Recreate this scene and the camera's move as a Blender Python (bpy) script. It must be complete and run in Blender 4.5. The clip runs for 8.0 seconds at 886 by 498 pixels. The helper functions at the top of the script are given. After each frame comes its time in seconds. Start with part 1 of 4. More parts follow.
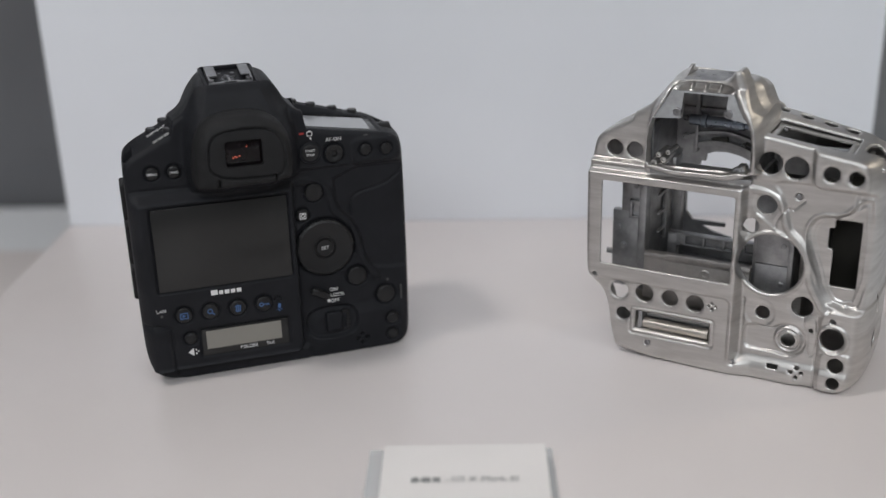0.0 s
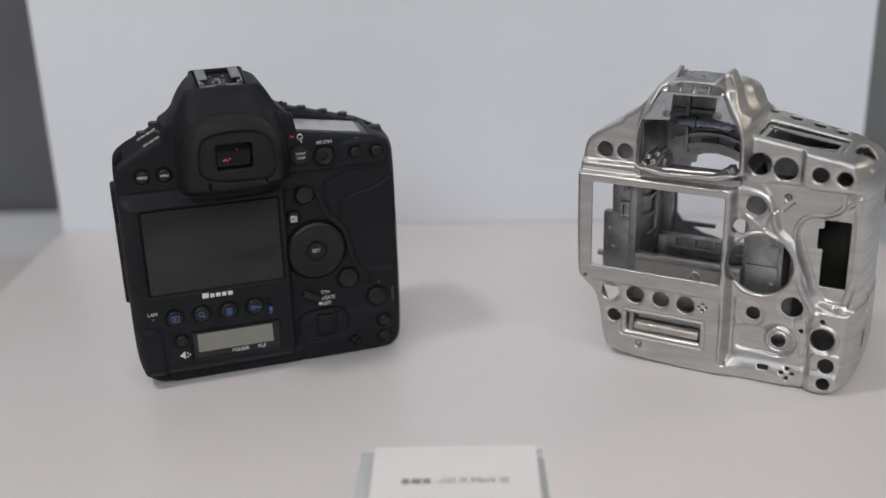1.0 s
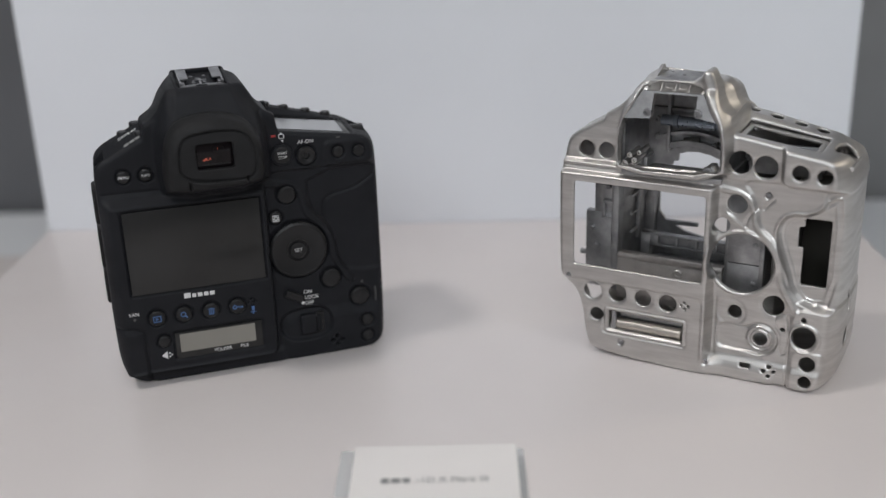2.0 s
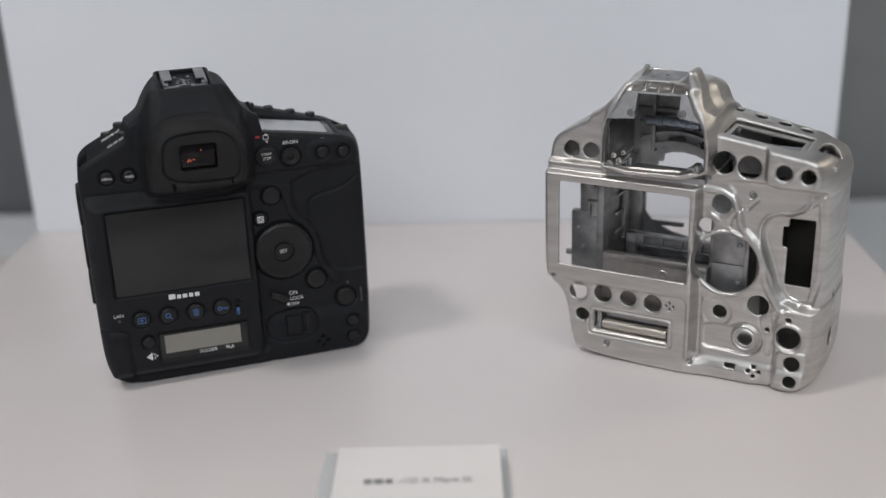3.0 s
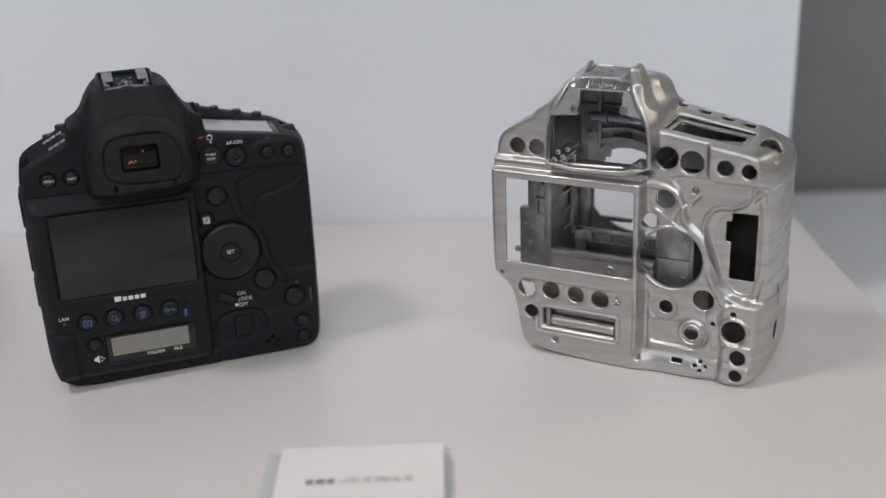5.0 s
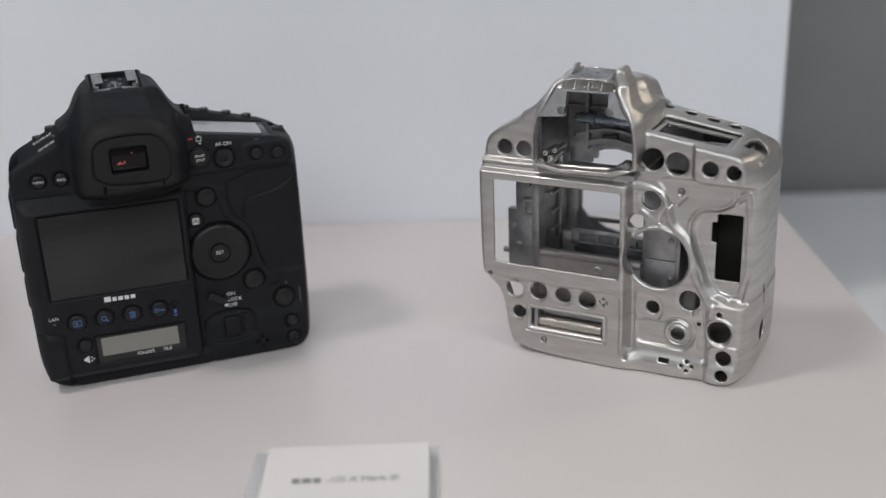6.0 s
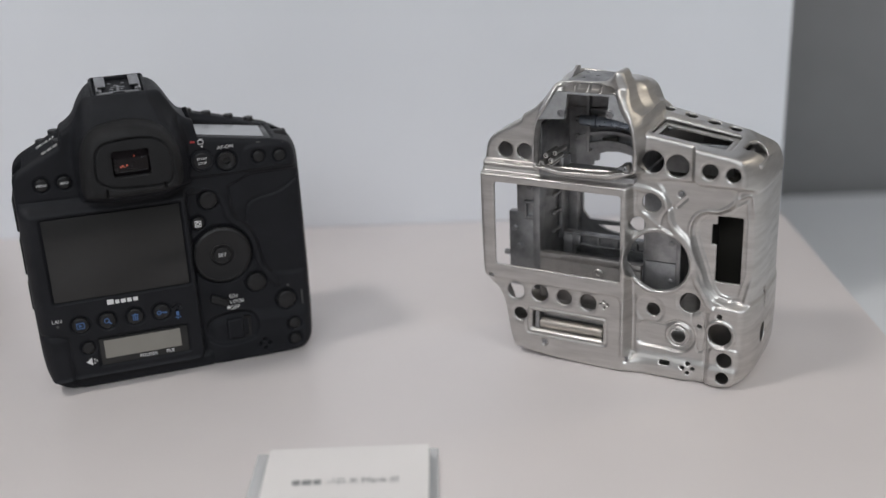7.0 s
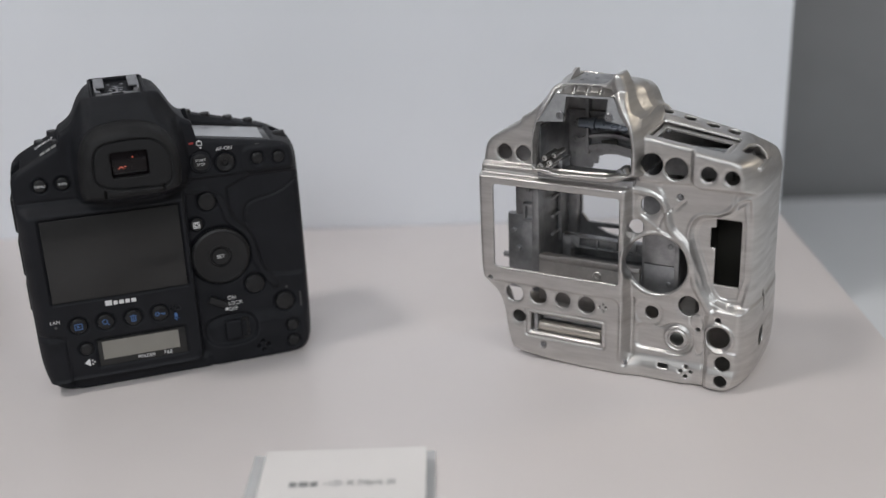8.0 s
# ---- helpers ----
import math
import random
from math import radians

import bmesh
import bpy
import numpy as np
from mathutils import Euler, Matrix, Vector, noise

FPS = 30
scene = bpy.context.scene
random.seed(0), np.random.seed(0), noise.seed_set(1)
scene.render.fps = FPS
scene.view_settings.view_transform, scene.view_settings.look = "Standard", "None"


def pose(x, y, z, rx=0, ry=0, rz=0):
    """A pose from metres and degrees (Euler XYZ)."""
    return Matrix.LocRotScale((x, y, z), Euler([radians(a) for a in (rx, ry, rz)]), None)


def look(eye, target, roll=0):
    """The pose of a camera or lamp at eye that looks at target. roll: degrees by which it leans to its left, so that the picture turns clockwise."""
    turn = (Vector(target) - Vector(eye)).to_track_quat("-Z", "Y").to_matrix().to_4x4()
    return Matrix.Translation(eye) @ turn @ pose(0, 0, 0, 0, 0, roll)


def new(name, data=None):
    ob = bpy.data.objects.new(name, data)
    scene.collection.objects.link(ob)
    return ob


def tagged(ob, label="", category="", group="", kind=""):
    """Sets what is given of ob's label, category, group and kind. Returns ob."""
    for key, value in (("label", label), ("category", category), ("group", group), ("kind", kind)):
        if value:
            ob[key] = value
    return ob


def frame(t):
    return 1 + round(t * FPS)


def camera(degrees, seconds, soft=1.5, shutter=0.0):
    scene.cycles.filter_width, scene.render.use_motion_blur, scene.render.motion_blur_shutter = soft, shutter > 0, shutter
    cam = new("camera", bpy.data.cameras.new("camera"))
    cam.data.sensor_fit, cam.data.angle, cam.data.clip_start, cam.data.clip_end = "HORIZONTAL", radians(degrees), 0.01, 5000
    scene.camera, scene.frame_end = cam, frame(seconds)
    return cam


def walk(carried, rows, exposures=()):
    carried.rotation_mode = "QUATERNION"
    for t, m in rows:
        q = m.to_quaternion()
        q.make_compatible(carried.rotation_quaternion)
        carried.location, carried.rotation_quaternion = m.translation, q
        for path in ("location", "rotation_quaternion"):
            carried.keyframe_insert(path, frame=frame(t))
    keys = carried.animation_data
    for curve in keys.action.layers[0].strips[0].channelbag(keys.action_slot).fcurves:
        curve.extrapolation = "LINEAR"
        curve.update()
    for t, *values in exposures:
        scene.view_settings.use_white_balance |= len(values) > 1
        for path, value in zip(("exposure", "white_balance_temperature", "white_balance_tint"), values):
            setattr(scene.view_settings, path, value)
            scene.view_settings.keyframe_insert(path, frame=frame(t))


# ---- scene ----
cam = camera(43.63, 8.0)
# seconds, x, y, z, yaw, pitch, roll
ROWS = [
    (0.0, 0.0000, 0.0000, 0.2907, 0.00, -21.22, 1.54),
    (0.5, 0.0011, -0.0015, 0.2891, -0.13, -21.01, 1.57),
    (1.0, 0.0035, -0.0016, 0.2893, -0.16, -20.94, 1.71),
    (1.5, 0.0080, -0.0015, 0.2892, -0.25, -21.01, 1.78),
    (3.0, 0.0184, -0.0015, 0.2882, -0.49, -20.91, 1.86),
    (3.5, 0.0230, -0.0017, 0.2879, -0.55, -20.92, 2.08),
    (4.0, 0.0279, -0.0012, 0.2884, -0.76, -20.99, 2.08),
    (4.5, 0.0334, -0.0008, 0.2876, -1.02, -21.09, 2.15),
    (5.0, 0.0391, -0.0012, 0.2879, -1.35, -21.09, 2.25),
    (6.5, 0.0483, -0.0060, 0.2891, -1.15, -21.00, 2.33),
    (7.0, 0.0503, -0.0063, 0.2893, -0.83, -20.91, 2.49),
    (7.5, 0.0525, -0.0061, 0.2894, -0.60, -20.78, 2.52),
    (8.0, 0.0527, -0.0058, 0.2892, -0.68, -20.81, 2.35),
]
walk(cam, [(t, pose(x, y, z, 90 + pitch, 0, yaw) @ pose(0, 0, 0, 0, 0, -roll)) for t, x, y, z, yaw, pitch, roll in ROWS])
# focus on the two bodies
cam.data.dof.use_dof = True
cam.data.dof.focus_distance = 0.60
cam.data.dof.aperture_fstop = 3.4

# ---- light: a hall with lit ceiling panels and dim surroundings ----
world = bpy.data.worlds.new("hall_air")
world.use_nodes = True
scene.world = world
world.node_tree.nodes["Background"].inputs[0].default_value = (0.80, 0.88, 1.0, 1)
world.node_tree.nodes["Background"].inputs[1].default_value = 0.22


def lamp(name, eye, target, power, sx, sy, colour):
    data = bpy.data.lights.new(name, "AREA")
    data.shape, data.size, data.size_y = "RECTANGLE", sx, sy
    data.energy, data.color = power, colour
    ob = new(name, data)
    ob.matrix_world = look(eye, target)
    return ob


lamp("ceiling_panel", (-1.1, 0.15, 2.3), (0.05, 0.6, 0.0), 18, 0.38, 0.38, (1.0, 0.965, 0.94))
lamp("ceiling_panel", (1.6, -1.4, 2.4), (0.0, 0.6, 0.0), 20, 1.6, 1.0, (0.94, 0.97, 1.0))
# unseen warm lamp, added to brighten the casting's right flank
lamp("warm_side_fill", (3.0, 1.7, 1.6), (0.15, 0.6, 0.1), 30, 1.6, 1.3, (1.0, 0.89, 0.73))
lamp("ceiling_panel", (-0.6, -2.6, 2.2), (0.0, 0.8, 0.1), 50, 2.4, 1.2, (0.92, 0.965, 1.0))

# ---- materials ----


def material(name, colour, rough=0.5, metal=0.0, grain=0.0, scale=400.0, stain=0.0, stain_scale=12.0, coat=0.0, rough_var=0.0, stretch=(1, 1, 1), second=None, spec=0.5):
    """Principled surface with fine relief and slow variation of colour and gloss."""
    m = bpy.data.materials.new(name)
    m.use_nodes = True
    nt = m.node_tree
    p = nt.nodes["Principled BSDF"]
    p.inputs["Base Color"].default_value = (*colour, 1)
    p.inputs["Roughness"].default_value = rough
    p.inputs["Metallic"].default_value = metal
    p.inputs["Specular IOR Level"].default_value = spec
    p.inputs["Coat Weight"].default_value = coat
    p.inputs["Coat Roughness"].default_value = 0.12
    tc = nt.nodes.new("ShaderNodeTexCoord")
    mp = nt.nodes.new("ShaderNodeMapping")
    mp.inputs["Scale"].default_value = stretch
    nt.links.new(tc.outputs["Object"], mp.inputs["Vector"])
    if grain:
        n = nt.nodes.new("ShaderNodeTexNoise")
        n.inputs["Scale"].default_value, n.inputs["Detail"].default_value = scale, 4
        nt.links.new(mp.outputs[0], n.inputs["Vector"])
        b = nt.nodes.new("ShaderNodeBump")
        b.inputs["Strength"].default_value, b.inputs["Distance"].default_value = grain, 0.0004
        nt.links.new(n.outputs["Fac"], b.inputs["Height"])
        nt.links.new(b.outputs[0], p.inputs["Normal"])
    if stain or rough_var:
        s = nt.nodes.new("ShaderNodeTexNoise")
        s.inputs["Scale"].default_value, s.inputs["Detail"].default_value, s.inputs["Roughness"].default_value = stain_scale, 6, 0.62
        nt.links.new(mp.outputs[0], s.inputs["Vector"])
        if stain:
            mix = nt.nodes.new("ShaderNodeMix")
            mix.data_type = "RGBA"
            r = nt.nodes.new("ShaderNodeValToRGB")
            r.color_ramp.elements[0].position, r.color_ramp.elements[1].position = 0.35, 0.68
            nt.links.new(s.outputs["Fac"], r.inputs[0])
            nt.links.new(r.outputs[0], mix.inputs[0])
            mix.inputs[6].default_value = (*colour, 1)
            mix.inputs[7].default_value = (*(second or [c * (1 - stain) for c in colour]), 1)
            nt.links.new(mix.outputs[2], p.inputs["Base Color"])
        if rough_var:
            mr = nt.nodes.new("ShaderNodeMapRange")
            mr.inputs[1].default_value, mr.inputs[2].default_value = 0.3, 0.7
            mr.inputs[3].default_value, mr.inputs[4].default_value = rough - rough_var, rough + rough_var
            nt.links.new(s.outputs["Fac"], mr.inputs[0])
            nt.links.new(mr.outputs[0], p.inputs["Roughness"])
    return m


SHELF = material("warm_white_laminate", (0.735, 0.685, 0.675), 0.34, 0, 0.04, 300, 0.04, 5, rough_var=0.05)
PANEL = material("cool_white_panel", (0.80, 0.82, 0.862), 0.45, 0, 0.03, 200, 0.04, 3, rough_var=0.05)
BASE = material("blue_white_base", (0.84, 0.86, 0.89), 0.4, 0, 0.03, 200, 0.05, 3)
DARK = material("dark_grey_cloth", (0.155, 0.157, 0.165), 0.8, 0, 0.2, 500, 0.25, 2.0)
# lighter copy of the dark cloth, with reflected light put into the colour
GREY = material("lit_grey_cloth", (0.245, 0.245, 0.25), 0.8, 0, 0.2, 500, 0.25, 2.0)
HALL = material("hall_grey_paint", (0.58, 0.58, 0.60), 0.7, 0, 0.1, 60, 0.12, 1.5)
CARPET = material("hall_carpet", (0.12, 0.12, 0.13), 0.95, 0, 0.6, 300, 0.2, 4)
CEIL = material("ceiling_paint", (0.75, 0.75, 0.75), 0.8, 0, 0.1, 80, 0.06, 1.5)
BODY = material("black_body_paint", (0.0145, 0.0152, 0.0182), 0.50, 0, 0.30, 2600, 0.18, 60, rough_var=0.07, spec=0.15)
RUBBER = material("black_rubber", (0.0185, 0.0185, 0.0195), 0.55, 0, 0.30, 1800, 0.2, 90, rough_var=0.06, spec=0.16)
BUTTON = material("black_button_plastic", (0.0125, 0.0125, 0.0135), 0.36, 0, 0.15, 2400, 0.15, 150, rough_var=0.06, spec=0.32)
GLASS = material("screen_cover_glass", (0.0205, 0.0205, 0.0205), 0.20, 0, 0, 1, 0.12, 25, coat=0.08, rough_var=0.06, spec=0.30)
EYE = material("eyepiece_glass", (0.008, 0.006, 0.007), 0.10, 0, 0, 1, 0.3, 60, spec=0.22)
LCD = material("unlit_lcd_grey", (0.225, 0.215, 0.19), 0.22, 0, 0, 1, 0.08, 40, coat=0.4)
TOPLCD = material("top_lcd_grey", (0.31, 0.32, 0.34), 0.18, 0, 0, 1, 0.06, 40, coat=0.5)
STEEL = material("shoe_steel", (0.30, 0.30, 0.31), 0.36, 1.0, 0.1, 900, 0.15, 120, rough_var=0.08)
PRINT = material("white_print", (0.72, 0.72, 0.72), 0.5, 0, 0, 1, 0.06, 300)
BLUE = material("blue_print", (0.055, 0.13, 0.31), 0.5, 0, 0, 1, 0.06, 300)
RED = material("red_print", (0.36, 0.03, 0.03), 0.5, 0, 0, 1, 0.06, 300)
INK = material("grey_ink", (0.26, 0.26, 0.26), 0.6, 0, 0, 1, 0.1, 300)
FAINT = material("worn_grey_print", (0.06, 0.06, 0.06), 0.5, 0, 0, 1, 0.1, 300)
PAPER = material("white_card", (0.765, 0.735, 0.72), 0.55, 0, 0.05, 700, 0.03, 20)
METAL = material("cast_magnesium", (0.61, 0.595, 0.58), 0.40, 1.0, 0.10, 2200, 0.3, 260, rough_var=0.06, stretch=(0.14, 0.14, 1), second=(0.49, 0.475, 0.46))
CAST = material("raw_inner_casting", (0.43, 0.43, 0.44), 0.50, 1.0, 0.35, 900, 0.40, 70, rough_var=0.10)
DULL = material("dull_lower_casting", (0.60, 0.57, 0.55), 0.5, 1.0, 0.3, 900, 0.35, 60, rough_var=0.08)
TUBE = material("blued_steel_tube", (0.30, 0.34, 0.40), 0.3, 1.0, 0.1, 900, 0.3, 120, rough_var=0.08)
POLISH = material("polished_roller", (0.60, 0.56, 0.51), 0.40, 1.0, 0.05, 500, 0.15, 60)
# near-black that puts the shade of deep openings into the colour
VOID = material("cavity_shade_black", (0.030, 0.028, 0.023), 0.55, 0, 0.2, 600, 0.2, 40)

# emission that stands in for red lights mirrored in the eyepiece
GLOW = bpy.data.materials.new("red_glint_glow")
GLOW.use_nodes = True
_g = GLOW.node_tree.nodes["Principled BSDF"]
_g.inputs["Base Color"].default_value = (0.5, 0.05, 0.02, 1)
_g.inputs["Emission Color"].default_value = (1.0, 0.22, 0.14, 1)
_g.inputs["Emission Strength"].default_value = 0.7

ACRYL = bpy.data.materials.new("clear_acrylic")
ACRYL.use_nodes = True
_p = ACRYL.node_tree.nodes["Principled BSDF"]
_p.inputs["Base Color"].default_value = (0.70, 0.71, 0.72, 1)
_p.inputs["Roughness"].default_value = 0.25
_p.inputs["Transmission Weight"].default_value = 0.5
_p.inputs["IOR"].default_value = 1.49

# ---- helpers of this scene ----
MM = 0.001


def finish(name, bm, mat, parent=None, label="", smooth=True):
    me = bpy.data.meshes.new(name)
    bm.to_mesh(me)
    bm.free()
    me.materials.append(mat)
    if smooth:
        me.shade_smooth()
        me.set_sharp_from_angle(angle=radians(38))
    ob = new(name, me)
    if parent:
        ob.parent = parent
    if label:
        tagged(ob, label)
    return ob


def part(name, bm, mat, parent, label="", smooth=True):
    """Links a bmesh, drawn in millimetres, as one mesh under a thing or a part."""
    bmesh.ops.scale(bm, vec=(MM, MM, MM), verts=bm.verts)
    return finish(name, bm, mat, parent, label, smooth)


def add_box(bm, x0, x1, y0, y1, z0, z1, bevel=0.0, segs=2, turn=None):
    made = bmesh.ops.create_cube(bm, size=1)["verts"]
    c = Vector(((x0 + x1) / 2, (y0 + y1) / 2, (z0 + z1) / 2))
    bmesh.ops.scale(bm, vec=(x1 - x0, y1 - y0, z1 - z0), verts=made)
    if bevel:
        edges = list({e for v in made for e in v.link_edges})
        out = bmesh.ops.bevel(bm, geom=edges, offset=bevel, segments=segs, affect="EDGES", profile=0.5)
        made = list({v for f in out["faces"] for v in f.verts} | {v for v in made if v.is_valid})
    if turn:
        bmesh.ops.transform(bm, matrix=turn, verts=made)
    bmesh.ops.translate(bm, vec=c, verts=made)
    return made


def box(*a, **k):
    bm = bmesh.new()
    add_box(bm, *a, **k)
    return bm


def add_lathe(bm, rings, centre, axis="y", n=32):
    """Turned solid: rings of (radius, height); heights run towards the viewer (-y), or along x or z."""
    cx, cy, cz = centre
    loops = []
    for r, h in rings:
        loop = []
        for i in range(n):
            a = 2 * math.pi * i / n
            u, v = r * math.cos(a), r * math.sin(a)
            p = {"y": (cx + u, cy - h, cz + v), "x": (cx + h, cy + u, cz + v), "z": (cx + u, cy + v, cz + h)}[axis]
            loop.append(bm.verts.new(p))
        loops.append(loop)
    for a, b in zip(loops, loops[1:]):
        for i in range(n):
            bm.faces.new((a[i], a[(i + 1) % n], b[(i + 1) % n], b[i]))
    bm.faces.new(loops[0])
    bm.faces.new(loops[-1])
    bmesh.ops.recalc_face_normals(bm, faces=bm.faces)


def lathe(rings, centre, axis="y", n=32):
    bm = bmesh.new()
    add_lathe(bm, rings, centre, axis, n)
    return bm


def add_plate(bm, pts, y, thick):
    """A flat shape in the x-z plane, facing -y, with thickness behind it."""
    front = [bm.verts.new((x, y, z)) for x, z in pts]
    back = [bm.verts.new((x, y + thick, z)) for x, z in pts]
    bm.faces.new(front)
    bm.faces.new(back[::-1])
    n = len(pts)
    for i in range(n):
        bm.faces.new((front[i], back[i], back[(i + 1) % n], front[(i + 1) % n]))
    bmesh.ops.recalc_face_normals(bm, faces=bm.faces)


def add_ring(bm, cx, cz, r0, r1, y, thick, n=28):
    a = [(math.cos(2 * math.pi * i / n), math.sin(2 * math.pi * i / n)) for i in range(n)]
    rows = [[bm.verts.new((cx + r * u, yy, cz + r * v)) for u, v in a] for r, yy in ((r0, y), (r1, y), (r1, y + thick), (r0, y + thick))]
    for k in range(4):
        p, q = rows[k], rows[(k + 1) % 4]
        for i in range(n):
            bm.faces.new((p[i], p[(i + 1) % n], q[(i + 1) % n], q[i]))
    bmesh.ops.recalc_face_normals(bm, faces=bm.faces)


def add_arc(bm, cx, cz, r0, r1, y, thick, a0, a1, n=28):
    """Part of a flat ring in the x-z plane, from one angle to another."""
    a = [radians(a0 + (a1 - a0) * i / n) for i in range(n + 1)]
    rows = [[bm.verts.new((cx + r * math.cos(q), yy, cz + r * math.sin(q))) for q in a] for r, yy in ((r0, y), (r1, y), (r1, y + thick), (r0, y + thick))]
    for k in range(4):
        p, q = rows[k], rows[(k + 1) % 4]
        for i in range(n):
            bm.faces.new((p[i], p[i + 1], q[i + 1], q[i]))
    for i in (0, n):
        bm.faces.new([rows[k][i] for k in range(4)])
    bmesh.ops.recalc_face_normals(bm, faces=bm.faces)


def lettering(text, size, x, y, z, mat, parent, name="print", tilt=90.0, turn=0.0, depth=0.1, label="", m=None):
    """Built-in-font words as a thin mesh, in millimetres, centred at a place and facing -y."""
    cu = bpy.data.curves.new(name, "FONT")
    cu.body, cu.size, cu.align_x, cu.align_y, cu.extrude = text, size, "CENTER", "CENTER", depth
    cu.resolution_u = 3
    ob = bpy.data.objects.new("words", cu)
    scene.collection.objects.link(ob)
    me = bpy.data.meshes.new_from_object(ob.evaluated_get(bpy.context.evaluated_depsgraph_get()))
    bpy.data.objects.remove(ob)
    bpy.data.curves.remove(cu)
    me.transform(Matrix.Scale(MM, 4) @ (m or pose(x, y, z, tilt, 0, 0) @ pose(0, 0, 0, 0, 0, turn)))
    me.materials.clear()
    me.materials.append(mat)
    out = new(name, me)
    out.parent = parent
    if label:
        tagged(out, label)
    return out


# ---- rounded solids from distance fields, for the moulded and cast shapes ----


class Field:
    """A block of space in millimetres, sampled at a step; x, y, z are broadcastable."""

    def __init__(self, lo, hi, h):
        self.lo, self.h = np.array(lo, dtype=np.float32), h
        n = [int(math.ceil((b - a) / h)) + 1 for a, b in zip(lo, hi)]
        g = [np.float32(a) + np.float32(h) * np.arange(k, dtype=np.float32) for a, k in zip(lo, n)]
        self.x, self.y, self.z = g[0][:, None, None], g[1][None, :, None], g[2][None, None, :]

    def mesh(self, d, name, mat, parent, label=""):
        d = np.ascontiguousarray(np.broadcast_to(d, (self.x.size, self.y.size, self.z.size)), dtype=np.float32)
        s = d < 0
        nx, ny, nz = (k - 1 for k in d.shape)
        total = np.zeros((nx, ny, nz), np.int8)
        corners = [(i, j, k) for i in (0, 1) for j in (0, 1) for k in (0, 1)]
        for i, j, k in corners:
            total += s[i:nx + i, j:ny + j, k:nz + k]
        cells = np.nonzero((total > 0) & (total < 8))
        where = np.full((nx, ny, nz), -1, np.int32)
        where[cells] = np.arange(len(cells[0]), dtype=np.int32)
        ci, cj, ck = cells
        val = {c: d[ci + c[0], cj + c[1], ck + c[2]] for c in corners}
        acc, cnt = np.zeros((len(ci), 3), np.float32), np.zeros(len(ci), np.float32)
        for a in corners:
            for ax in range(3):
                if a[ax]:
                    continue
                b = tuple(1 if q == ax else v for q, v in enumerate(a))
                fa, fb = val[a], val[b]
                cross = (fa < 0) != (fb < 0)
                t = np.where(cross, fa / np.where(fa == fb, 1, fa - fb), 0)
                for q in range(3):
                    acc[:, q] += np.where(cross, t if q == ax else a[q], 0)
                cnt += cross
        verts = (np.stack(cells, 1) + acc / cnt[:, None]) * self.h + self.lo
        quads = []
        for ax in range(3):
            u, v = (ax + 1) % 3, (ax + 2) % 3
            a = [slice(1, -1)] * 3
            b = [slice(1, -1)] * 3
            a[ax], b[ax] = slice(0, -1), slice(1, None)
            sa, sb = s[tuple(a)], s[tuple(b)]
            e = np.stack(np.nonzero(sa != sb), 1)
            e[:, u] += 1
            e[:, v] += 1
            flip = s[tuple(e.T)]
            ring = []
            for du, dv in ((-1, -1), (0, -1), (0, 0), (-1, 0)):
                c = e.copy()
                c[:, u] += du
                c[:, v] += dv
                ring.append(where[tuple(c.T)])
            q = np.stack(ring, 1)
            q[~flip] = q[~flip][:, ::-1]
            quads.append(q)
        quads = np.concatenate(quads)
        me = bpy.data.meshes.new(name)
        me.vertices.add(len(verts))
        me.vertices.foreach_set("co", (verts * MM).astype(np.float32).ravel())
        me.loops.add(quads.size)
        me.loops.foreach_set("vertex_index", quads.astype(np.int32).ravel())
        me.polygons.add(len(quads))
        me.polygons.foreach_set("loop_start", np.arange(0, quads.size, 4, dtype=np.int32))
        me.update(calc_edges=True)
        me.validate()
        me.materials.append(mat)
        me.shade_smooth()
        ob = new(name, me)
        ob.parent = parent
        if label:
            tagged(ob, label)
        return ob


def smin(a, b, k):
    h = np.clip(0.5 + 0.5 * (b - a) / k, 0, 1)
    return b + (a - b) * h - k * h * (1 - h)


def smax(a, b, k):
    return -smin(-a, -b, k)


def rounded(pts, times=2, closed=True):
    """Corner-cut a polygon, so that its corners run round."""
    p = np.array(pts, dtype=np.float32)
    for _ in range(times):
        q = np.roll(p, -1, 0) if closed else p[1:]
        a = p if closed else p[:-1]
        n = np.empty((2 * len(a), 2), np.float32)
        n[0::2], n[1::2] = a * 0.75 + q * 0.25, a * 0.25 + q * 0.75
        p = n if closed else np.vstack([p[:1], n, p[-1:]])
    return p


def line_d(u, v, pts, closed=False):
    """Distance to a polyline."""
    p = np.array(pts, dtype=np.float32)
    q = np.roll(p, -1, 0) if closed else p[1:]
    best = None
    for (ax, ay), (bx, by) in zip(p, q):
        ex, ey = bx - ax, by - ay
        t = np.clip(((u - ax) * ex + (v - ay) * ey) / (ex * ex + ey * ey + 1e-9), 0, 1)
        d = (u - ax - t * ex) ** 2 + (v - ay - t * ey) ** 2
        best = d if best is None else np.minimum(best, d)
    return np.sqrt(best)


def area_d(u, v, pts):
    """Signed distance to a polygon, negative inside."""
    p = np.array(pts, dtype=np.float32)
    q = np.roll(p, -1, 0)
    inside = np.zeros(np.broadcast(u, v).shape, bool)
    for (ax, ay), (bx, by) in zip(p, q):
        if ay == by:
            continue
        hit = (ay > v) != (by > v)
        inside ^= hit & (u < (bx - ax) * (v - ay) / (by - ay) + ax)
    d = line_d(u, v, p, True)
    return np.where(inside, -d, d)


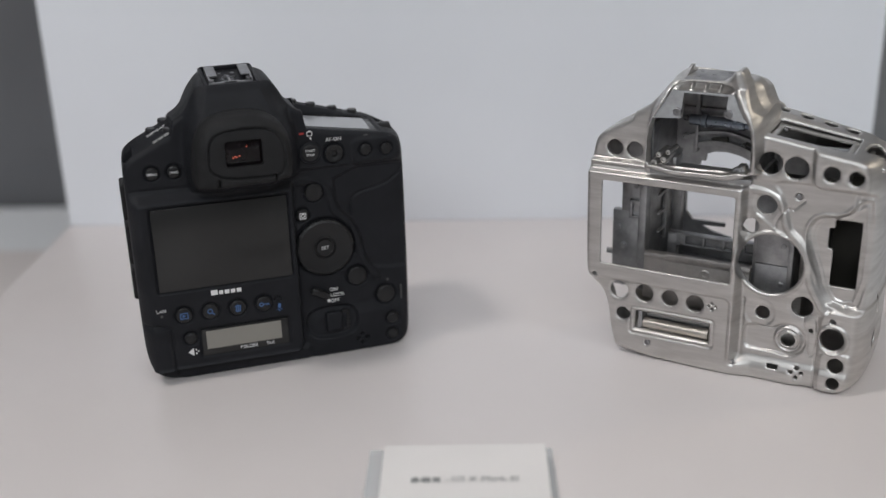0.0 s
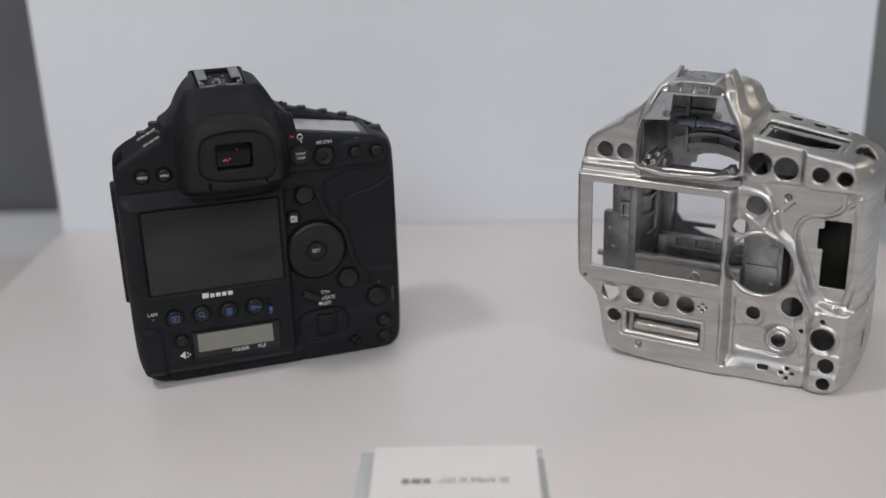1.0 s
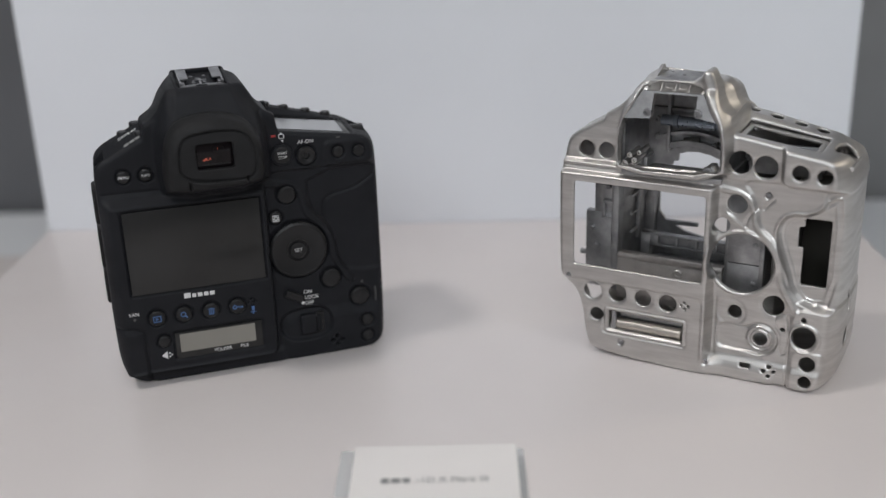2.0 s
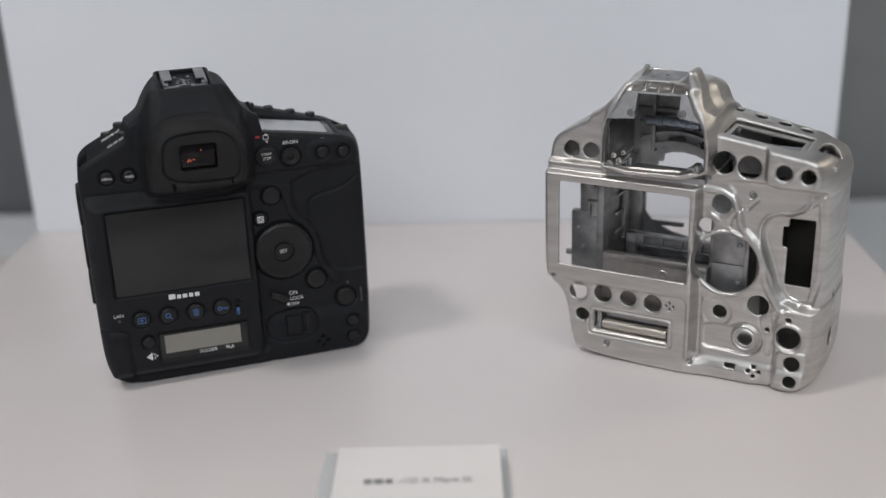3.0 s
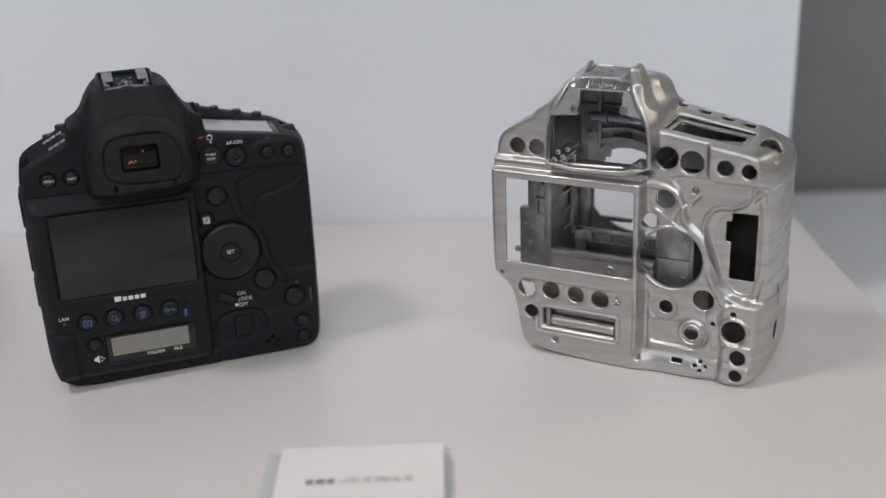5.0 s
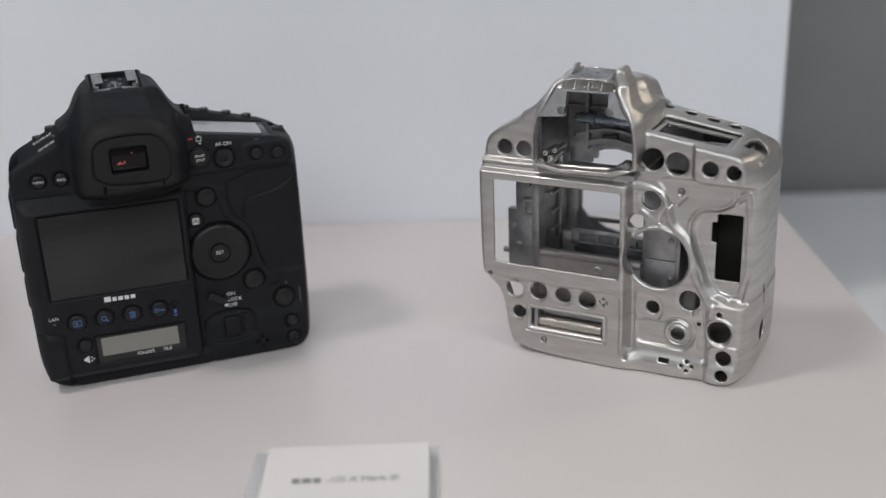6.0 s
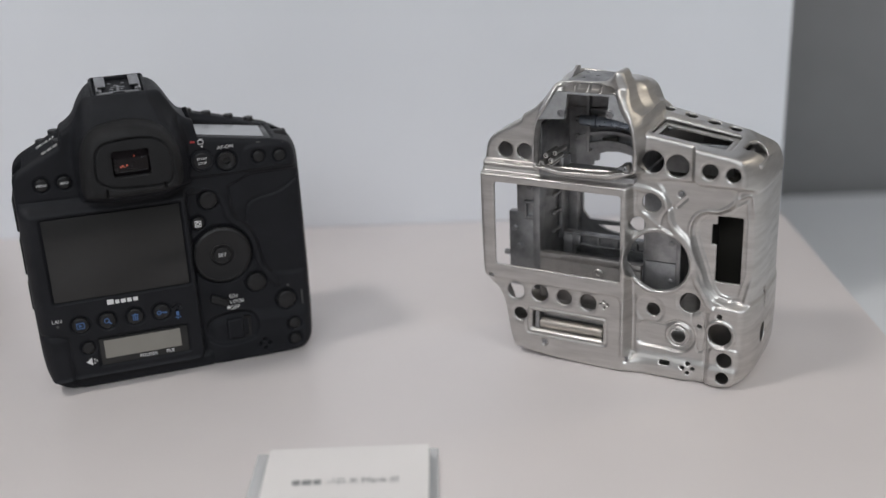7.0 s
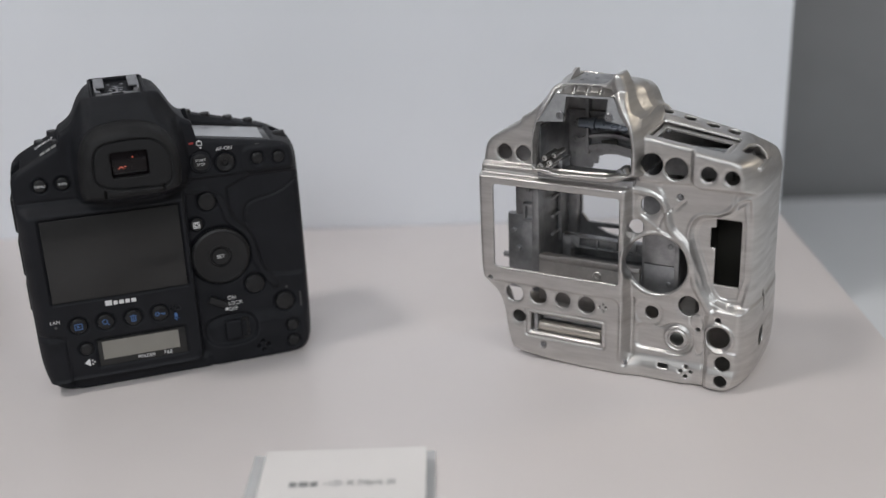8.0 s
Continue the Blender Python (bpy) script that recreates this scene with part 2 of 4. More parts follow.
def swept_d(block, pts, heights):
    """Signed distance to an x-z polygon, looked up at shifted heights throughout a block."""
    rows = block.lo[2] - 2 + np.float32(block.h) * np.arange(block.z.size + 45, dtype=np.float32)
    flat = area_d(block.x[:, :, 0], rows[None, :], pts).astype(np.float32)
    q = np.broadcast_to((heights - rows[0]) / np.float32(block.h), (block.x.size, block.y.size, block.z.size))
    k = np.clip(q.astype(np.int32), 0, rows.size - 2)
    t = (q - k).astype(np.float32)
    i = np.arange(block.x.size)[:, None, None]
    return flat[i, k] * (1 - t) + flat[i, k + 1] * t


def rect_d(u, v, u0, u1, v0, v1, r=0.0):
    a = np.abs(u - (u0 + u1) / 2) - (u1 - u0) / 2 + r
    b = np.abs(v - (v0 + v1) / 2) - (v1 - v0) / 2 + r
    return np.hypot(np.maximum(a, 0), np.maximum(b, 0)) + np.minimum(np.maximum(a, b), 0) - r


def step_in(d, w=1.0):
    """1 inside a shape, 0 outside, with a soft flank of width w."""
    t = np.clip(0.5 - d / w, 0, 1)
    return t * t * (3 - 2 * t)


def circ(u, v, c, r):
    return np.hypot(u - c[0], v - c[1]) - r


# ---- the setting ----
SET = pose(0.0155, 0.812, 0, 0, 0, -2)


def slab(name, size, m, mat, bevel=0.0015, kind="structure", label="", category=""):
    bm = box(-size[0] / 2, size[0] / 2, -size[1] / 2, size[1] / 2, -size[2] / 2, size[2] / 2, bevel=bevel)
    ob = finish(name, bm, mat)
    ob.matrix_world = m
    return tagged(ob, label, category, kind=kind)


slab("display_plinth", (0.619, 1.05, 0.09), SET @ pose(0, -0.525, -0.045), SHELF, 0.002, "structure", "warm white laminate display plinth under the bodies", "plinth")
slab("wall_back_panel", (0.619, 0.018, 0.75), SET @ pose(0, 0.0095, 0.286), PANEL, 0.002, "structure", "cool white upright panel behind the plinth", "panel")
slab("cabinet_base", (2.6, 2.0, 0.10), pose(0.0, 0.117, -0.141, 0, 0, -3.0), BASE, 0.002, "structure", "pale blue-white cabinet top below the plinth", "cabinet top")
BACK = pose(0.02, 1.145, 0.55, 0, 0, -3.0)
slab("wall_dark_screen", (1.6, 0.03, 1.8), BACK @ pose(-0.8, 0, 0), DARK, 0.002, "structure", "dark grey cloth screen behind the cabinet", "screen wall")
# same screen to the right, its brighter reflection painted as a lighter grey
slab("wall_screen_lit_half", (1.6, 0.03, 1.8), BACK @ pose(0.8, 0, 0), GREY, 0.002, "structure", "right half of the cloth screen, coloured lighter for its reflected light", "screen wall")
slab("neighbour_plinth", (0.596, 0.9, 0.012), SET @ pose(-0.6095, -0.2985, -0.0845), SHELF, 0.002, "structure", "low warm white board beside the plinth", "plinth")
slab("cabinet_front", (2.6, 1.9, 0.85), pose(0, 0.117, -0.62, 0, 0, -3.0), BASE, 0.004, "structure", "pale cabinet carcass", "cabinet")
slab("floor", (7.2, 7.2, 0.1), pose(0, 0, -1.096), CARPET, 0, "structure", "dark grey hall carpet", "floor")
slab("ceiling", (7.2, 7.2, 0.1), pose(0, 0, 2.75), CEIL, 0, "structure", "pale hall ceiling", "ceiling")
slab("wall_north", (7.2, 0.1, 3.8), pose(0, 3.6, 0.85), HALL, 0, "structure", "grey hall wall", "wall")
slab("wall_south", (7.2, 0.1, 3.8), pose(0, -3.6, 0.85), HALL, 0, "structure", "grey hall wall", "wall")
slab("wall_west", (0.1, 7.2, 3.8), pose(-3.6, 0, 0.85), HALL, 0, "structure", "grey hall wall", "wall")
slab("wall_east", (0.1, 7.2, 3.8), pose(3.6, 0, 0.85), HALL, 0, "structure", "grey hall wall", "wall")


def thing(name, m, label, category, group=""):
    ob = new(name)
    ob.empty_display_size = 0.02
    ob.matrix_world = m
    return tagged(ob, label, category, group)


# ---- name card on an acrylic stand ----
card = thing("name_card", pose(0.0072, 0.4365, 0, 0, 0, -1.5), "white name card with grey lettering on clear acrylic", "name card")
part("acrylic_plate", box(-46.5, 42.6, -26, 33, 0.3, 3.4, bevel=0.5), ACRYL, card, "clear acrylic stand").visible_shadow = False
bm = box(-38.6, 38.6, -30, 26, -0.3, 0.3, bevel=0.15, segs=1)
bmesh.ops.transform(bm, matrix=pose(0, -1.5, 9.3, 3.0, 0, 0), verts=bm.verts)
part("card_sheet", bm, PAPER, card)
bm = bmesh.new()
for k, (x0, x1) in enumerate(((-24.5, -20.9), (-20.0, -15.6), (-14.7, -11.3))):
    add_box(bm, x0, x1, -5.8, -1.9, 9.72, 9.8)
part("brand_bars", bm, INK, card, "grey bars of a brand word")
lettering("-1D X Mark III", 5.6, 8.1, -3.9, 9.85, INK, card, "card_print", tilt=3.0, depth=0.04)

# ---- features that the finished body and its bare casting share: x, z in millimetres seen from behind ----
KNOBS_AT = {"menu": (-62.5, 120.6, 3.4), "info": (-51.0, 120.6, 3.4), "start": (22.4, 122.4, 4.7), "focus": (35.4, 121.2, 5.0),
        "star": (53.6, 121.6, 3.1), "point": (65.5, 120.9, 3.1), "live": (22.1, 99.8, 5.0), "quick": (14.8, 87.0, 3.6),
        "multi": (44.8, 46.0, 5.5), "play": (-55.0, 39.2, 4.4), "zoom": (-40.3, 39.7, 4.4), "bin": (-25.4, 39.5, 4.4),
        "key": (-11.2, 38.9, 4.4), "mic": (-52.4, 25.0, 3.4), "grip_multi": (61.7, 31.2, 5.4), "grip_star": (64.9, 16.9, 3.4), "grip_point": (64.6, 6.9, 3.2)}
DIAL = (26.6, 67.2)
PLAN = rounded([(-80, -60), (-80, 36), (-71, 47), (-40, 51), (28, 51), (40, 66), (52, 74), (70, 72), (80, 58), (81, 28), (79.5, 13), (75.5, 3), (70.5, -4), (69, -60)])
RIB = rounded([(12, 107.5), (22, 106.5), (29.5, 102), (32, 95), (33, 88), (42, 80.5), (46, 71), (46.5, 61), (53, 49.5), (56, 45)], 2, False)


KEYS_AT = dict(KNOBS_AT, start=(21.7, 123.6, 4.7), focus=(34.9, 121.7, 5.0), star=(52.7, 122.0, 3.1), point=(64.4, 121.3, 3.1), live=(22.5, 100.2, 5.0),
            quick=(15.4, 87.5, 3.6), multi=(44.3, 47.2, 5.5), play=(-54.9, 40.5, 4.4), zoom=(-40.4, 40.7, 4.4), bin=(-25.5, 40.6, 4.4), key=(-10.9, 40.7, 4.4),
            mic=(-52.6, 26.2, 3.4), grip_multi=(60.7, 33.4, 5.4), grip_star=(63.8, 18.2, 3.4), grip_point=(63.6, 8.2, 3.2))


def black_camera(m):
    cam_thing = thing("digital_camera", m, "black professional camera body with built-in vertical grip, seen from its rear", "camera", "camera bodies")
    F = Field((-84, -26, -2), (86, 78, 174), 0.65)
    x, y, z = F.x, F.y, F.z
    outline = rounded([(-79.3, 112), (-79.8, 60), (-79.6, 36), (-78.6, 16), (-72.5, 4), (-60, 0), (-48, 0), (63, 0), (75, 2), (79.5, 11), (80, 60), (79, 116), (76.5, 125), (70, 131.5), (58, 135.5), (45, 140),
                    (24, 145.5), (16, 147.6), (11.5, 151.5), (7, 160), (2.5, 166.5), (-4, 170), (-29, 170), (-33.4, 166.6), (-38.4, 160), (-42, 152), (-48.6, 147.4), (-55, 145), (-64.5, 140.4), (-73, 136), (-78.5, 128)])
    # the upper parts sink towards the front
    from_y = np.interp(x, [14, 24, 60, 70], [24, 42, 42, 28]).astype(np.float32)
    d_out = swept_d(F, outline, z + 0.28 * np.maximum(y - from_y, 0) * np.clip((z - 100) / 30, 0, 1))
    # rear relief
    rear = np.full((x.size, 1, z.size), 1.0, np.float32)
    panel = rect_d(x, z, -90, 10.4, 7.5, 118, 5)
    rear -= 6.2 * step_in(panel, 2.2) * step_in(z - 107.5, 7.0) * step_in(-75 - x, 9)
    rear += 1.3 * step_in(rect_d(x, z, -67.2, 7.2, 54.5, 103.3, 1.2), 0.9)
    rear += 0.9 * step_in(rect_d(x, z, -48, 2.6, 13.6, 31.0, 1.5), 0.9)
    rear += 0.8 * step_in(np.abs(line_d(x, z, [(-80, 36.5), (-68, 35.5), (-62.5, 33), (-62, 8), (-61, -2)])) - 0.5, 0.9)
    rear -= 2.4 * step_in(rect_d(x, z, -95, 14, -20, 8.5, 2), 4.0)
    rear -= 0.9 * step_in(area_d(x, z, rounded([(-94, 35), (-69, 34), (-64, 31), (-63, 5), (-62, -16), (-94, -16)])), 3.0)
    rear -= 1.3 * step_in(line_d(x, z, RIB) - 2.0, 2.0)
    rear += 1.6 * step_in(area_d(x, z, rounded([(34, 112), (35, 90), (44, 81), (48, 70), (49, 58), (55, 49.5), (90, 50), (90, 112)], 1)), 2.0)
    rear += 0.9 * step_in(line_d(x, z, rounded([(80, 111), (70, 104), (62, 99), (48, 97), (43, 93), (43, 84)], 2, False)) - 0.5, 0.9)
    rear -= 1.6 * step_in(rect_d(x, z, 12, 90, 114.0, 150, 3), 2.2)
    rear -= 1.0 * step_in(rect_d(x, z, 45, 74, 115, 128.5, 4), 2.5)
    rear -= 2.4 * step_in(rect_d(x, z, 15, 90, -6, 27, 8), 9)
    rear += 2.4 * step_in(area_d(x, z, rounded([(13, 28), (30, 31), (43, 28.5), (43, 14), (30, 11), (14, 13)])), 2.2)
    rear += 0.7 * step_in(np.abs(line_d(x, z, [(-75, 112), (-44, 111.3)])) - 0.4, 0.9)
    rear += 1.2 * step_in(circ(x, z, DIAL, 17.6), 1.2)
    for cx, cz, r in KEYS_AT.values():
        rear += 1.0 * step_in(circ(x, z, (cx, cz), r + 1.0), 1.0)
    for ex, ez in ((0, 2.6), (2.8, 0), (-2.8, -0.2), (0, -2.8)):
        rear += 2.5 * step_in(circ(x, z, (45.4 + ex, 8.4 + ez), 1.0), 0.9)
        rear += 1.6 * step_in(circ(x, z, (-2.6 + ex * 0.62, 41.8 + ez * 0.62), 0.75), 0.8)
    # finder housing
    house = area_d(x, z, rounded([(-41.0, 107), (-42.5, 122), (-42, 140), (-38, 155), (-35, 171), (-3, 171), (3, 158), (10, 146), (13, 128), (12, 109)], 1))
    prof = np.interp(z, [100, 106, 110, 117, 138, 145, 150, 156, 161, 164, 170], [-5.5, -6.5, -9.5, -13, -13.5, -11, -7.5, -3.6, -0.8, 1.4, 6]).astype(np.float32)
    blend = step_in(house, 7.5)
    rear = rear * (1 - blend) + np.minimum(prof, rear) * blend
    ridge = area_d(x, z, rounded([(-38, 116), (-39, 140), (-35.5, 149), (-32.8, 157), (-30.5, 172), (-2, 172), (-1.5, 161), (1.8, 152), (5, 146), (6, 116)], 1))
    rear -= 1.5 * step_in(ridge, 3.0) * step_in(148 - z, 4.0)
    # shoulders fall towards the rear
    lift = 45 * step_in(rect_d(x, z * 0, -47.5, 18.0, -9, 9, 2), 7)
    left = (z - (129.0 + lift + 0.35 * np.minimum(y, 18) - 0.35 * np.maximum(y - 18, 0) + 0.52 * (x + 72))) * 0.85
    crest = np.clip((y - 31) / 5, 0, 1) * np.clip(6.8 - 0.115 * x, 0, 5)
    right = z - (139.6 - 0.15 * x + lift + 0.05 * y + crest - 0.5 * np.maximum(y - 42, 0))
    slope = np.where(x < -18, left, right)
    d = smax(smax(d_out, area_d(x, y, PLAN), 9.0), slope, 4.0)
    d = smax(d, z - 164.2 - 0.12 * np.minimum(y, 32) + 0.6 * np.maximum(y - 32, 0), 2.0)
    d = smax(d, rear - y, 3.0)
    # seat of the top display
    d = np.maximum(d, -np.maximum(np.maximum(np.abs(x - 39.5) - 23.0, np.abs(y - 18) - 14.5), -(z - (138.7 - 0.15 * x + 0.05 * y))))
    # bed of the accessory shoe
    d = np.maximum(d, -np.maximum(np.maximum(np.abs(x + 16.3) - 12.9, np.abs(y - 17.0) - 14.4), 163.6 + 0.1228 * (y - 17) - z))
    # dial at the far right shoulder
    d = np.maximum(d, -np.maximum(np.maximum(np.abs(x - 69.0) - 3.6, np.abs(y - 22) - 9), -(z - 125.5)))
    # left-hand control dial slot
    d = np.maximum(d, -np.maximum(np.maximum(np.abs(x + 73.5) - 2.6, np.abs(y - 8) - 4.0), -(z - 121.0)))
    F.mesh(d, "body", BODY, cam_thing)

    # screen
    part("lcd_screen", box(-66.3, 6.4, -5.2, -3.2, 55.3, 102.5, bevel=0.6), GLASS, cam_thing, "unlit dark glossy rear screen")
    disp = part("folder_display", box(-46.8, 1.6, -5.35, -3.4, 14.4, 30.2, bevel=0.5), GLASS, cam_thing, "unlit lower status display")
    part("lcd", box(-44.3, -2.4, -5.47, -5.1, 18.3, 29.1), LCD, disp, "greenish grey unlit crystal panel")
    lettering("FOLDER", 2.7, -21.2, -5.42, 16.3, PRINT, disp)
    lettering("FILE", 2.7, -9.2, -5.42, 16.3, PRINT, disp)
    # eyecup
    E = Field((-50, -30, 108), (16, -2, 158), 0.5)
    ex, ey, ez = E.x, E.y, E.z
    arch = area_d(ex, ez, rounded([(-42.6, 115), (-42.4, 128), (-40.4, 141), (-35.6, 149.6), (-26, 152.8), (-12, 153.4), (0, 150.4), (7, 143), (10.2, 134), (10.6, 118), (7, 113.5), (-39, 113.0)], 2))
    inner = area_d(ex, ez, rounded([(-34.6, 120.5), (-34.4, 137), (-31.6, 143), (-25, 145.4), (-8, 146), (0.5, 143), (4.6, 136), (5.2, 128), (3.6, 121), (-1, 119)], 2))
    face = -24.5 + 0.004 * (ex + 16.5) ** 2 + 0.05 * np.maximum(ez - 134, 0) ** 1.5
    cup = smax(smax(arch + 0.22 * np.maximum(-12 - ey, 0), face - ey, 4.0), ey + 4, 1.0)
    cup = smax(cup, -smax(inner, ey + 22.6 - 0.03 * np.maximum(ez - 134, 0) ** 1.5, 0.4), 0.5)
    cup = smax(cup, -np.maximum(np.abs(inner) - 0.4, ey + 21.6 - 0.03 * np.maximum(ez - 134, 0) ** 1.5), 0.4)
    for nx in (-30.0, -0.4):
        cup = smax(cup, -np.maximum(line_d(ex, ez, [(nx, 116), (nx, 120)]) - 0.6, ey + 20.0), 0.4)
    win = rect_d(ex, ez, -25.6, -6.6, 126.0, 139.8, 1.5)
    cup = np.maximum(cup, -np.maximum(win, ey + 18.0))
    cup_ob = E.mesh(cup, "eyecup", RUBBER, cam_thing, "black rubber eyecup")
    # red glints on the eyepiece, put in as small glowing points
    for gx, gz, gr in ((-21.6, 130.6, 0.36), (-20.6, 131.2, 0.34), (-19.7, 130.5, 0.26), (-18.4, 131.3, 0.34), (-14.4, 136.0, 0.26)):
        part("finder_glint", lathe([(gr, -0.3), (gr, 0.1), (gr * 0.5, 0.2)], (gx, -19.65, gz), n=12), GLOW, cup_ob, "tiny glowing point put in for a red glint in the eyepiece")
    part("eyepiece_lens", box(-26.0, -6.2, -19.6, -17.4, 125.6, 140.2, bevel=0.4), EYE, cup_ob, "dark eyepiece glass")
    part("eyepiece_frame", box(-24.8, -8.0, -19.75, -19.4, 127.6, 128.3, bevel=0.1, segs=1), BUTTON, cup_ob)

    # hot shoe on the prism
    tip = pose(-16.3, 17, 166.0, 7.0, 0, 0)
    shoe_bm = box(-14.6, 14.6, -15.6, 14.6, -3.4, -1.0, bevel=0.8, segs=3)
    for a in ((-14.6, -12.6, -15.0, 14.6, 0.7), (12.6, 14.6, -15.0, 14.6, 0.7), (-14.6, 14.6, -15.9, -13.4, 0.4), (-13.8, 13.8, 12.4, 14.6, 1.2)):
        add_box(shoe_bm, a[0], a[1], a[2], a[3], -2.6, a[4], 0.7, 3)
    bmesh.ops.transform(shoe_bm, matrix=tip, verts=shoe_bm.verts)
    shoe = part("hot_shoe", shoe_bm, BODY, cam_thing, "metal accessory shoe on the prism")
    for s in (-1, 1):
        bm = bmesh.new()
        a, b = sorted((s * 11.6, s * 10.4))
        add_box(bm, a, b, -11.5, 11, -1.1, 1.8, 0.25)
        a, b = sorted((s * 11.7, s * 6.2))
        add_box(bm, a, b, -5.5, 11, 1.1, 2.0, 0.3)
        a, b = sorted((s * 11.5, s * 3.0))
        add_box(bm, a, b, -12.3, -10.0, -1.1, 0.2, 0.35)
        a, b = sorted((s * 10.6, s * 8.6))
        add_box(bm, a, b, -10.4, -6.0, -1.1, 0.9, 0.3)
        bmesh.ops.transform(bm, matrix=tip, verts=bm.verts)
        part("rail", bm, STEEL, shoe, "bright steel rail")
    for cx, cy in ((-1, 2), (-3.4, -4), (2.2, -4), (-4, 6), (3, 6)):
        bm = lathe([(1.0, 0), (1.0, 0.35), (0.7, 0.5)], (cx, cy, -1.0), "z", 14)
        bmesh.ops.transform(bm, matrix=tip, verts=bm.verts)
        part("contact", bm, STEEL, shoe)
    bm = bmesh.new()
    for k in range(2):
        add_box(bm, -4.6 + k, 4.6 - k, -9.0 + 7 * k, -7.9 + 7 * k, -1.0, -0.3, 0.2)
    add_box(bm, -0.7, 0.7, -8, 2, -1.0, -0.5, 0.15)
    bmesh.ops.transform(bm, matrix=tip, verts=bm.verts)
    part("spring", bm, STEEL, shoe)

    # top display, sloping to the rear
    t = pose(39.4, 18.2, 134.2, 2.9, 8.5, 0)
    bm = bmesh.new()
    add_box(bm, -22.6, 22.6, -14.0, 14.0, -1.1, -0.1, 0.3)
    bmesh.ops.transform(bm, matrix=t, verts=bm.verts)
    top = part("top_display", bm, GLASS, cam_thing, "pale unlit top status display")
    bm = bmesh.new()
    add_box(bm, -20.6, 19.0, -10.2, 10.6, -0.2, 0.0, 0.05, 1)
    bmesh.ops.transform(bm, matrix=t, verts=bm.verts)
    part("lcd", bm, TOPLCD, top, "pale grey crystal panel")
    # buttons along the front of the top deck
    for cx, cz in ((20.3, 143.0), (30.9, 140.3), (43.4, 137.1), (54.9, 134.2)):
        part("top_button", lathe([(2.9, -3), (2.9, 0.6), (2.5, 1.2), (1.2, 1.4)], (cx, 39, cz), "z", 20), BUTTON, cam_thing)
    part("main_dial", lathe([(6.2, -3.6), (6.4, -3), (6.4, 3), (6.2, 3.6)], (69.0, 22, 124.0), "x", 30), BUTTON, cam_thing)
    part("left_dial", lathe([(4.4, -2.6), (4.6, -2), (4.6, 2), (4.4, 2.6)], (-73.5, 8, 121.8), "x", 26), BUTTON, cam_thing)
    # three mode buttons on the left shoulder
    for cx, cy, cz in ((-52.6, 20, 144.0), (-59.5, 17, 140.2), (-51.0, 8.0, 141.6)):
        part("mode_button", lathe([(3.0, -3), (3.0, 0.7), (2.6, 1.3), (1.2, 1.5)], (cx, cy, cz), "z", 20), BUTTON, cam_thing)
    def shoulder(px, py):
        """Place and axes on the sloping left shoulder."""
        u, n = Vector((1, 0, 0.52)).normalized(), Vector((-0.52, -0.35, 1)).normalized()
        v = n.cross(u)
        r = Matrix((u, v, n)).transposed().to_4x4()
        return Matrix.Translation(Vector((px, py, 129.0 + 0.35 * py + 0.52 * (px + 72))) + n * 0.15) @ r

    lettering("DRIVE·AF", 2.7, 0, 0, 0, PRINT, cam_thing, m=shoulder(-57.4, 11.6))
    bm = bmesh.new()
    for k in range(3):
        add_box(bm, -3.4 + 3.4 * k - 1.4, -3.4 + 3.4 * k + 1.4, -0.95, 0.95, -0.08, 0.12)
    bmesh.ops.transform(bm, matrix=shoulder(-55.5, 3.4), verts=bm.verts)
    part("mode_marks", bm, INK, cam_thing)

    # buttons of the rear
    def level(cx, cz):
        return 0.8 if (cx < 0 and cz > 114) else -5.2 if (-75 < cx < 10 and 10 < cz < 110) else (-1.4 if cz > 114 else (0.4 if cz > 30 else -1.2))

    made = {}
    for key, (cx, cz, r) in KEYS_AT.items():
        b = level(cx, cz)
        if key == "focus":
            rings = [(r, -2), (r, 1.0), (r - 0.5, 1.5), (r - 1.2, 1.5), (r - 2.2, 0.9), (1.9, 0.7), (1.5, -0.4)]
            made[key] = part("button", lathe(rings, (cx, b + 0.6, cz)), BUTTON, cam_thing, "ringed button with dished centre")
            continue
        made[key] = part("button", lathe([(r, -2), (r, 0.7), (r - 0.25, 1.15), (r - 0.8, 1.4), (r * 0.4, 1.55)], (cx, b + 0.6, cz)), BUTTON, cam_thing)
    lettering("MENU", 1.95, -62.5, -0.22, 120.6, PRINT, made["menu"], depth=0.12)
    lettering("INFO", 1.95, -51.0, -0.22, 120.6, PRINT, made["info"], depth=0.12)
    lettering("START", 1.9, 21.7, -2.48, 124.8, PRINT, made["start"], depth=0.12)
    lettering("STOP", 1.9, 21.7, -2.48, 122.4, PRINT, made["start"], depth=0.12)
    part("lever_ring", lathe([(6.1, -1), (6.1, 0.5), (5.8, 0.9), (4.8, 0.9)], (21.7, -0.9, 123.6)), BODY, cam_thing)
    lettering("AF-ON", 2.9, 35.0, -1.75, 129.8, PRINT, cam_thing)
    bm = bmesh.new()
    add_box(bm, 20.0, 23.8, -1.8, -1.6, 131.2, 131.6)
    add_box(bm, 20.0, 23.8, -1.8, -1.6, 134.0, 134.4)
    add_box(bm, 20.0, 20.4, -1.8, -1.6, 131.2, 134.4)
    add_box(bm, 23.4, 23.8, -1.8, -1.6, 131.2, 134.4)
    add_box(bm, 21.2, 22.6, -1.8, -1.6, 134.3, 135.2)
    add_plate(bm, [(21.4, 130.2), (23.2, 130.2), (22.7, 128.4)], -1.8, 0.2)
    bmesh.ops.translate(bm, vec=(-21.9, 0.5, -132.3), verts=bm.verts)
